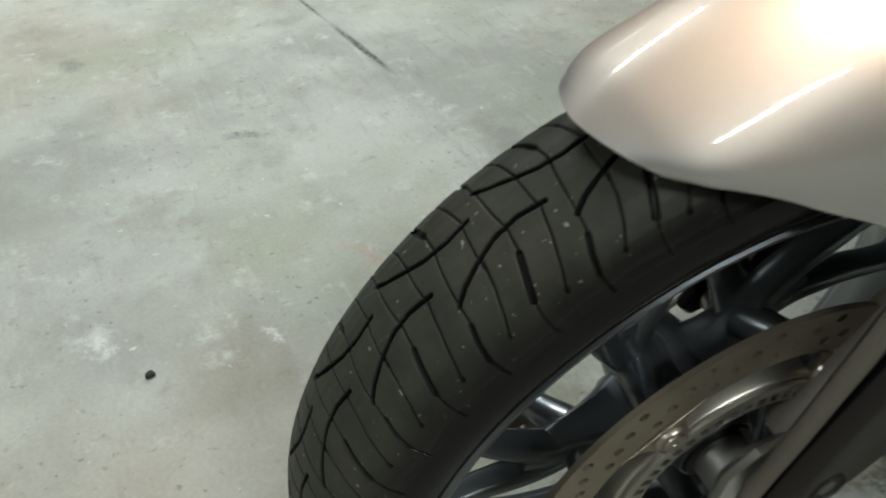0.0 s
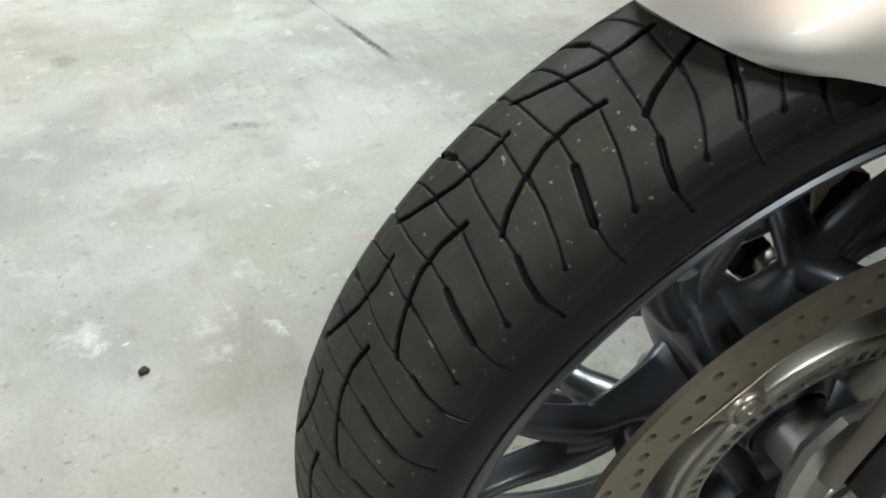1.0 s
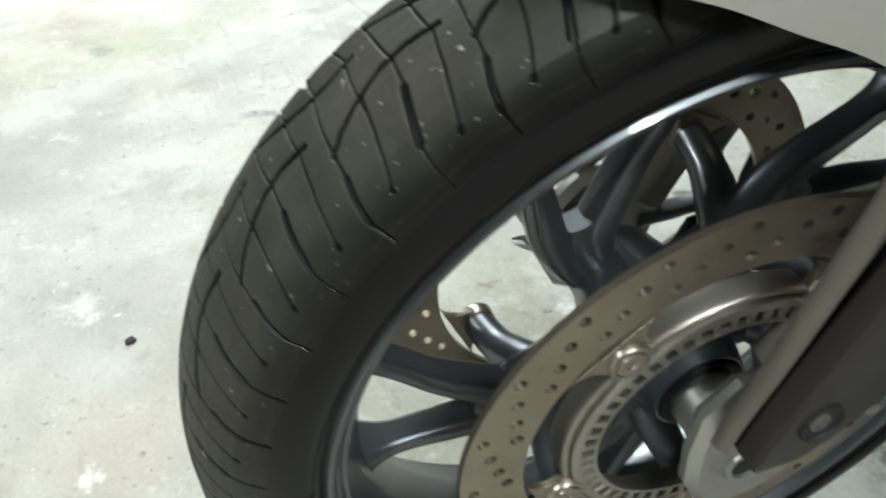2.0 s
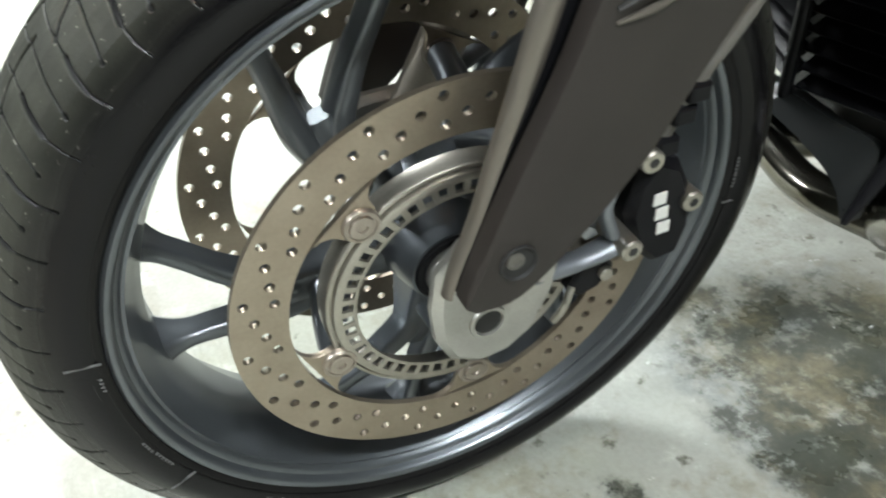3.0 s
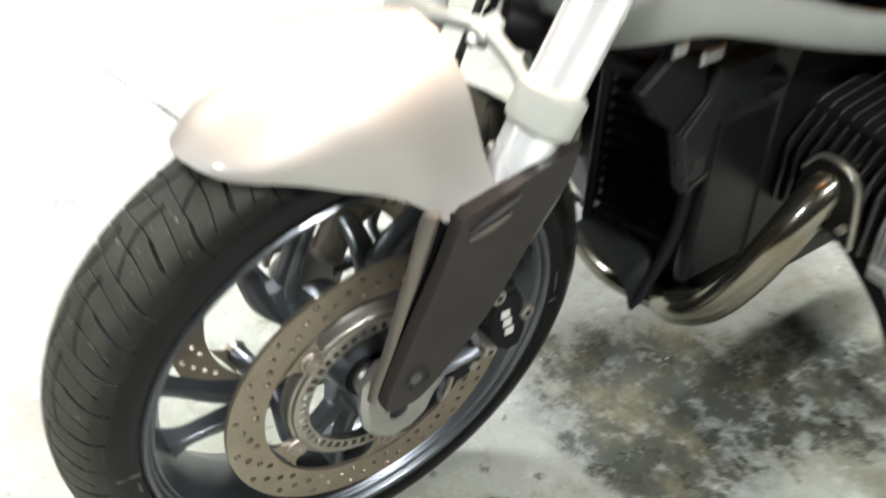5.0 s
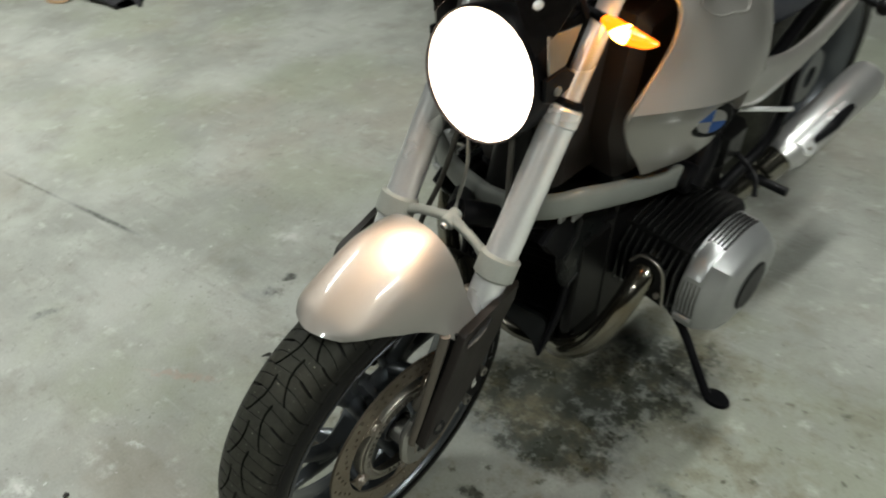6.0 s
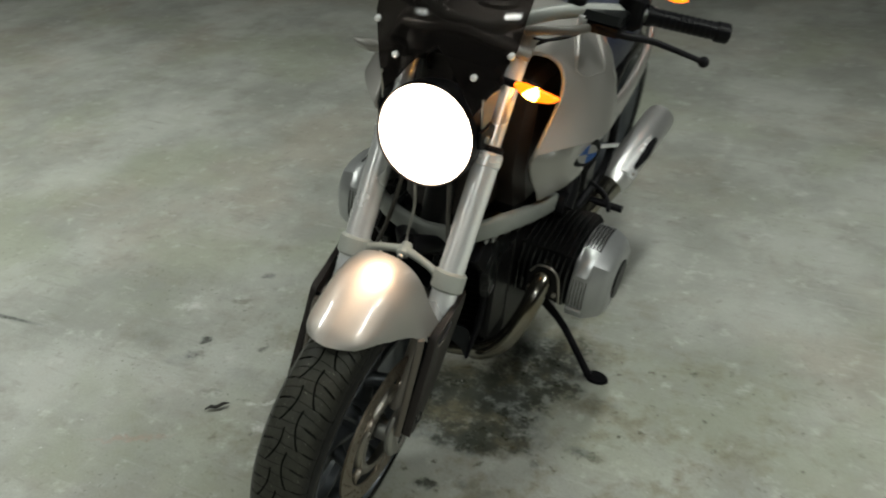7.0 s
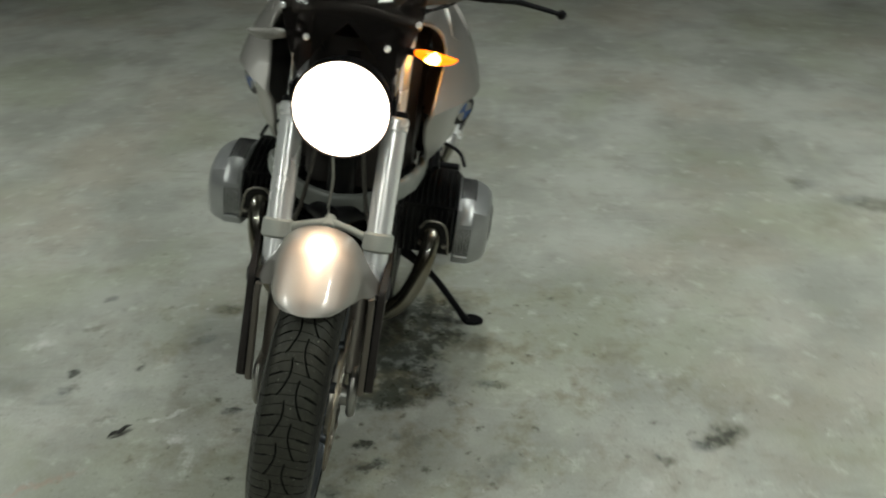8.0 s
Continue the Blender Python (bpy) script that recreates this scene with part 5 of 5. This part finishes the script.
    pipe_ob = part("exhaust_header", pipe([(x, y, z + lift * max(0.0, (z - 0.22) / 0.2)) for x, y, z in line], 0.0222, 28), HEADER, bike, "heat-tinted steel exhaust header pipe")
    arch = [(0.176, 0.392), (0.180, 0.440), (0.196, 0.462), (0.222, 0.464), (0.242, 0.450), (0.250, 0.420), (0.256, 0.378)]
    plate = loft([[(x * side, y, z + lift) for x, z in arch] for y in (0.456, 0.466)])
    part("flange", plate, ENGINE, pipe_ob, "black exhaust flange plate")
    part("flange_edge", pipe([(x * side, 0.4555, z + lift) for x, z in arch[1:]], 0.0026, 10), RING, pipe_ob, "worn pale flange edge")
    for x, z in ((0.186, 0.402), (0.244, 0.400)):
        part("flange_nut", rod((x * side, 0.456, z + lift), (x * side, 0.447, z + lift), 0.0055, 6), RING, pipe_ob)


def engine():
    crank = [(0.45, 0.25), (0.44, 0.36), (0.44, 0.52), (0.46, 0.60), (0.80, 0.60), (0.90, 0.48), (0.90, 0.28), (0.80, 0.20), (0.45, 0.20)]
    part("crankcase", slab(crank, -0.135, 0.135, 0.02), ENGINE, bike, "black engine block")
    part("sump", slab([(0.42, 0.205), (0.48, 0.165), (0.78, 0.165), (0.82, 0.21)], -0.10, 0.10, 0.012), ENGINE, bike)
    part("airbox", slab([(0.44, 0.60), (0.40, 0.70), (0.42, 0.90), (0.70, 0.92), (0.80, 0.66), (0.78, 0.58)], -0.14, 0.14, 0.02), HOUSING, bike)
    part("front_housing", slab([(0.335, 0.60), (0.325, 0.78), (0.36, 0.93), (0.45, 0.93), (0.47, 0.60)], -0.085, 0.085, 0.02), HOUSING, bike)
    # louvred oil cooler in a shroud with two pointed lower corners
    shroud = part("cooler_shroud", slab([(0.385, 0.32), (0.385, 0.575), (0.44, 0.575), (0.44, 0.34)], -0.110, 0.110, 0.006), ENGINE, bike, "black plastic cooler shroud with louvres")
    for side in (1, -1):
        low = [(0.110, 0.311, 0.254), (0.089, 0.315, 0.279), (0.050, 0.315, 0.294), (0.0, 0.315, 0.302)]
        high = [(0.112, 0.318, 0.262), (0.096, 0.346, 0.305), (0.050, 0.342, 0.308), (0.0, 0.337, 0.312)]
        back = [(0.113, 0.326, 0.258), (0.096, 0.360, 0.298), (0.050, 0.360, 0.300), (0.0, 0.360, 0.303)]
        rings = [[(x * side, y, z) for x, y, z in trio] for trio in zip(low, high, back)]
        dense = [smooth_path([ring[i] for ring in rings], 4) for i in range(3)]
        part("shroud_lip", loft([list(row) for row in zip(*dense)]), GLOSS, shroud, "glossy black pointed lower lip")
        part("shroud_edge", pipe([(0.111 * side, 0.312, 0.256), (0.112 * side, 0.331, 0.285), (0.113 * side, 0.353, 0.33), (0.113 * side, 0.364, 0.38), (0.113 * side, 0.374, 0.56)], [0.003, 0.006, 0.0075, 0.0075, 0.0075], 10), BLACK, shroud)
        cowl = slab([(0.318, 0.496), (0.330, 0.455), (0.342, 0.417), (0.380, 0.434), (0.417, 0.455), (0.437, 0.496), (0.441, 0.560), (0.360, 0.562), (0.352, 0.529)], 0.106 * side, 0.127 * side, 0.005)
        part("shroud_cowl", cowl, GLOSS, shroud, "angular black side cowl")
        facet = slab([(0.262, 0.560), (0.290, 0.522), (0.318, 0.498), (0.352, 0.530), (0.345, 0.575), (0.300, 0.590)], 0.104 * side, 0.121 * side, 0.004)
        part("shroud_facet", facet, BLACK, shroud)
        part("cowl_edge", pipe([(0.1262 * side, 0.352, 0.528), (0.1275 * side, 0.322, 0.496), (0.1275 * side, 0.334, 0.455), (0.1275 * side, 0.345, 0.420), (0.1275 * side, 0.416, 0.457)], 0.0026, 8, curved=False), GLOSS, shroud)
        for y, z, long in ((0.300, 0.597, 0.016), (0.345, 0.577, 0.028), (0.424, 0.540, 0.020)):
            part("mount_tab", block(0.120 * side, 0.126 * side, y - long / 2, y + long / 2, z - 0.007, z + 0.007, 0.002), COVER, shroud, "small pale metal tab")
        for k in range(15):
            z = 0.318 + 0.0168 * k
            wide = min(0.106, 0.098 + (z - 0.318) * 0.3)
            slat = []
            for x in (0.005, wide):
                y = 0.336 + 0.33 * x
                slat.append([(x * side, y, z), (x * side, y + 0.002, z - 0.002), (x * side, y + 0.022, z + 0.007), (x * side, y + 0.020, z + 0.0095)])
            part("louvre", loft(slat), BLACK, shroud)
        part("cooler_tank", block(0.112 * side, 0.132 * side, 0.37, 0.46, 0.28, 0.50, 0.006), ENGINE, shroud)
    part("centre_bar", rod((0, 0.334, 0.306), (0, 0.338, 0.572), 0.006, 12), BLACK, shroud)
    part("collector", pipe([(-0.09, 0.40, 0.205), (0.0, 0.385, 0.198), (0.09, 0.40, 0.205)], 0.0185, 18), HEADER, bike)
    # frame bar that wraps the front
    bar = [(0.0, 0.262, 0.592), (0.06, 0.262, 0.605), (0.115, 0.275, 0.630), (0.150, 0.310, 0.643), (0.158, 0.40, 0.611), (0.163, 0.50, 0.575), (0.166, 0.61, 0.540)]
    rings = []
    for n, p in enumerate(smooth_path(bar + [], 6)):
        rings.append(p)
    full = [Vector((-p.x, p.y, p.z)) for p in rings[:0:-1]] + rings
    flat_bar = []
    for n, p in enumerate(full):
        along = (full[min(n + 1, len(full) - 1)] - full[max(n - 1, 0)]).normalized()
        out = Vector((along.y, -along.x, 0)).normalized()
        ring = []
        for t in np.linspace(0, 2 * math.pi, 14, endpoint=False):
            ring.append(p + out * 0.010 * math.copysign(abs(math.cos(t)) ** 0.6, math.cos(t)) + Vector((0, 0, 0.023)) * math.copysign(abs(math.sin(t)) ** 0.6, math.sin(t)))
        flat_bar.append(ring)
    part("front_frame_bar", loft(flat_bar), FRAME, bike, "satin silver bowed frame bar")
    for side in (1, -1):
        part("bar_end_cap", rod((0.150 * side, 0.605, 0.540), (0.190 * side, 0.607, 0.540), 0.028, 24), BLACK, bike)
        part("suspension_arm", pipe([(0.0, 0.195, 0.600), (0.06 * side, 0.29, 0.565), (0.11 * side, 0.42, 0.525), (0.12 * side, 0.52, 0.51)], [0.022, 0.017, 0.017, 0.02], 14), BLACK, bike)
        part("intake_stub", pipe([(0.18 * side, 0.62, 0.52), (0.17 * side, 0.67, 0.58), (0.13 * side, 0.70, 0.64)], 0.026, 16), BLACK, bike)
        part("throttle_body", block(0.135 * side, 0.205 * side, 0.68, 0.76, 0.53, 0.60, 0.012), ENGINE, bike)
        part("plug_lead", pipe([(0.20 * side, 0.74, 0.54), (0.25 * side, 0.73, 0.52), (0.27 * side, 0.71, 0.49)], 0.005, 8), BLACK, bike)
    part("front_spring", pipe([(0, 0.30, 0.58), (0, 0.38, 0.90)], 0.030, 20), ENGINE, bike)
    part("lamp_wire", pipe([(-0.010, 0.215, 0.745), (-0.004, 0.212, 0.68), (-0.008, 0.20, 0.62), (-0.002, 0.185, 0.597)], 0.0032, 8), BARE, bike)


def rear_wheel():
    shape = [(0, 0.315), (0.03, 0.312), (0.06, 0.298), (0.082, 0.272), (0.089, 0.250), (0.082, 0.228), (0.075, 0.220)]
    ring = [(-x, r) for x, r in shape[::-1]] + shape[1:] + [(0.0, 0.205)]
    wheel = part("rear_wheel", turned([(-0.078, 0.222), (-0.07, 0.21), (-0.03, 0.195), (0.03, 0.195), (0.07, 0.21), (0.078, 0.222), (0.06, 0.217), (-0.06, 0.217)], 96), RIM, bike, "grey-blue cast rear wheel")
    wheel.matrix_local = pose(0, 1.495, 0.315)
    part("tyre", turned(ring, 96), RUBBER, wheel, "black rear tyre")
    part("hub", turned([(-0.06, 0.03), (-0.06, 0.07), (0.06, 0.07), (0.06, 0.03)], 40), RIM, wheel)
    for k in range(5):
        low, high, trunk = spoke_arms(20 + 72 * k)
        stem = part("spoke", trunk, RIM, wheel)
        part("spoke_arm", low, RIM, stem)
        part("spoke_arm", high, RIM, stem)
    part("drive_housing", slab([(1.38, 0.25), (1.36, 0.33), (1.42, 0.40), (1.53, 0.41), (1.58, 0.32), (1.52, 0.23)], -0.16, -0.09, 0.02), BLACK, bike)
    part("swing_arm", pipe([(-0.10, 0.88, 0.36), (-0.12, 1.15, 0.35), (-0.125, 1.44, 0.32)], [0.05, 0.042, 0.05], 18), BLACK, bike)


def exhaust():
    part("link_pipe", pipe([(0.07, 0.74, 0.185), (0.11, 0.84, 0.23), (0.165, 0.92, 0.33), (0.195, 0.980, 0.382)], 0.026, 20), HEADER, bike, "heat-tinted link pipe")
    a, b = Vector((0.200, 0.985, 0.388)), Vector((0.232, 1.320, 0.462))
    can = part("muffler", pipe([a, a.lerp(b, 0.06), a.lerp(b, 0.14), a.lerp(b, 0.97), b], [0.026, 0.036, 0.044, 0.044, 0.038], 36, curved=False), MUFFLER, bike, "brushed steel muffler can")
    strap, guard = Vector((0.45, -0.55, 0.70)).normalized(), Vector((0.80, -0.42, 0.42)).normalized()
    bracket = part("muffler_bracket", pipe([a.lerp(b, 0.16) + strap * 0.045, a.lerp(b, 0.28) + strap * 0.047, a.lerp(b, 0.50) + strap * 0.047, a.lerp(b, 0.66) + strap * 0.043], [0.013, 0.013, 0.009, 0.008], 12, flat=0.4), CHROME, can, "bright muffler bracket")
    part("bracket_tab", rod(a.lerp(b, 0.20) + guard * 0.040, a.lerp(b, 0.20) + guard * 0.052, 0.016, 20), CHROME, bracket)
    part("bracket_screw", rod(a.lerp(b, 0.20) + guard * 0.051, a.lerp(b, 0.20) + guard * 0.055, 0.005, 12), RING, bracket)
    part("heat_shield", pipe([a.lerp(b, 0.27) + guard * 0.040, a.lerp(b, 0.48) + guard * 0.043, a.lerp(b, 0.68) + guard * 0.040], [0.009, 0.015, 0.010], 14), BLACK, can, "slim black heat shield")
    part("outlet_ring", pipe([b - (b - a) * 0.03, b + (b - a) * 0.012], [0.0425, 0.0415], 36, curved=False), MUFFLER, can)
    part("outlet", pipe([b + (b - a) * 0.008, b + (b - a) * 0.0145], [0.035, 0.035], 32, curved=False), DARK, can)
    part("pipe_clamp", rod(Vector((0.188, 0.962, 0.366)), Vector((0.206, 1.000, 0.400)), 0.0325, 28), HEADER, bike, "wide steel pipe clamp")


def side_stand():
    leg = [(0.135, 0.655, 0.245), (0.175, 0.650, 0.218), (0.232, 0.644, 0.176), (0.290, 0.627, 0.120), (0.336, 0.613, 0.070)]
    stand = part("side_stand", pipe(leg, [0.017, 0.0115, 0.0094, 0.0090, 0.0100], 16), BLACK, bike, "black side stand, folded out")
    rings = []
    for z, grow in ((0.0, 0.95), (0.002, 1.0), (0.007, 1.0), (0.0095, 0.94), (0.0085, 0.74)):
        ring = []
        for k in range(24):
            t = 2 * math.pi * k / 24
            ring.append(((0.030 + 0.004 * math.cos(t)) * grow * math.cos(t), 0.021 * grow * math.sin(t), z))
        rings.append(ring)
    foot = part("stand_foot", loft(rings), BLACK, stand, "oval foot plate")
    foot.matrix_local = ROOT.inverted() @ pose(0.241, 0.622, 0.0, 0, 0, -14)
    part("stand_spring", pipe([(0.14, 0.67, 0.245), (0.20, 0.665, 0.195)], 0.007, 10), BARE, stand)


headlamp()
screen()
indicator(0.212, 0.312, 0.932, True)
indicator(-0.212, 0.312, 0.932, False)
indicator(0.212, 1.41, 0.780, True, 0.9)
indicator(-0.212, 1.41, 0.780, False, 0.9)
handlebar()
tank()
seat_and_tail()
for half in (1, -1):
    cylinder(half)
engine()
exhaust()
rear_wheel()
side_stand()


# ---- things on the floor ----
RUBBISH = material("dark_debris", (0.02, 0.018, 0.015), 0.8, grain=0.3, size=300, bump=0.4, blotch=0.4)
CLOTH = material("black_bag_fabric", (0.010, 0.009, 0.012), 0.75, grain=0.3, size=500, bump=0.5, blotch=0.5, blotch_size=14, other=(0.022, 0.02, 0.026))
STRAP = material("tan_strap", (0.30, 0.19, 0.10), 0.7, grain=0.2, size=300, bump=0.3, blotch=0.3)


def debris():
    line = [(-0.615, 0.128, 0.006), (-0.604, 0.140, 0.010), (-0.592, 0.146, 0.008), (-0.580, 0.160, 0.012), (-0.572, 0.172, 0.006)]
    tagged(part("curled_scrap", pipe(line, [0.002, 0.0055, 0.006, 0.0055, 0.002], 10, flat=0.6), RUBBISH), "small curled dark scrap lying on the concrete", "debris")
    for x, y, size in ((-0.611, -0.367, 0.0065),):
        bm = bmesh.new()
        bmesh.ops.create_icosphere(bm, subdivisions=2, radius=size)
        for v in bm.verts:
            v.co = v.co * (1 + 0.45 * noise.noise(v.co * 160 + Vector((x * 9, y * 9, 0))))
            v.co.z = max(v.co.z * 0.6, -size * 0.45)
        bmesh.ops.translate(bm, verts=bm.verts, vec=(x, y, size * 0.45))
        tagged(part("grit_chip", bm, RUBBISH), "small dark chip of grit on the concrete floor", "debris")


def bag():
    """A limp black bag on the floor, its open end towards the bike."""
    body = root("bag", pose(-2.965, 1.235, 0, 0, 0, -12) @ Matrix.Diagonal((0.75, 0.62, 0.42, 1)), "limp black fabric bag lying on the concrete", "bag")
    rings = []
    for x, w, h in ((-0.62, 0.10, 0.10), (-0.50, 0.22, 0.22), (-0.35, 0.24, 0.24), (-0.20, 0.19, 0.19), (-0.08, 0.14, 0.14), (0.0, 0.115, 0.10), (0.04, 0.105, 0.085), (0.03, 0.085, 0.065), (-0.05, 0.08, 0.06)):
        ring = []
        for t in np.linspace(0, 2 * math.pi, 28, endpoint=False):
            wrinkle = 1 + 0.10 * noise.noise(Vector((x * 9, math.cos(t) * 2.2, math.sin(t) * 2.2)))
            ring.append((x, w * math.cos(t) * wrinkle, max(0.003, h * 0.5 + h * 0.55 * math.sin(t) * wrinkle)))
        rings.append(ring)
    dense = [smooth_path([ring[i] for ring in rings], 4) for i in range(28)]
    part("fabric", loft([list(row) for row in zip(*dense)]), CLOTH, body)
    part("flap", pipe([(0.0, 0.04, 0.095), (0.06, 0.05, 0.075), (0.11, 0.045, 0.018)], [0.03, 0.025, 0.012], 12, flat=0.35), CLOTH, body)
    part("strap", pipe([(-0.40, -0.24, 0.05), (-0.34, -0.32, 0.02), (-0.42, -0.40, 0.012), (-0.55, -0.38, 0.02)], 0.02, 10, flat=0.4), STRAP, body, "tan webbing strap")


debris()
bag()
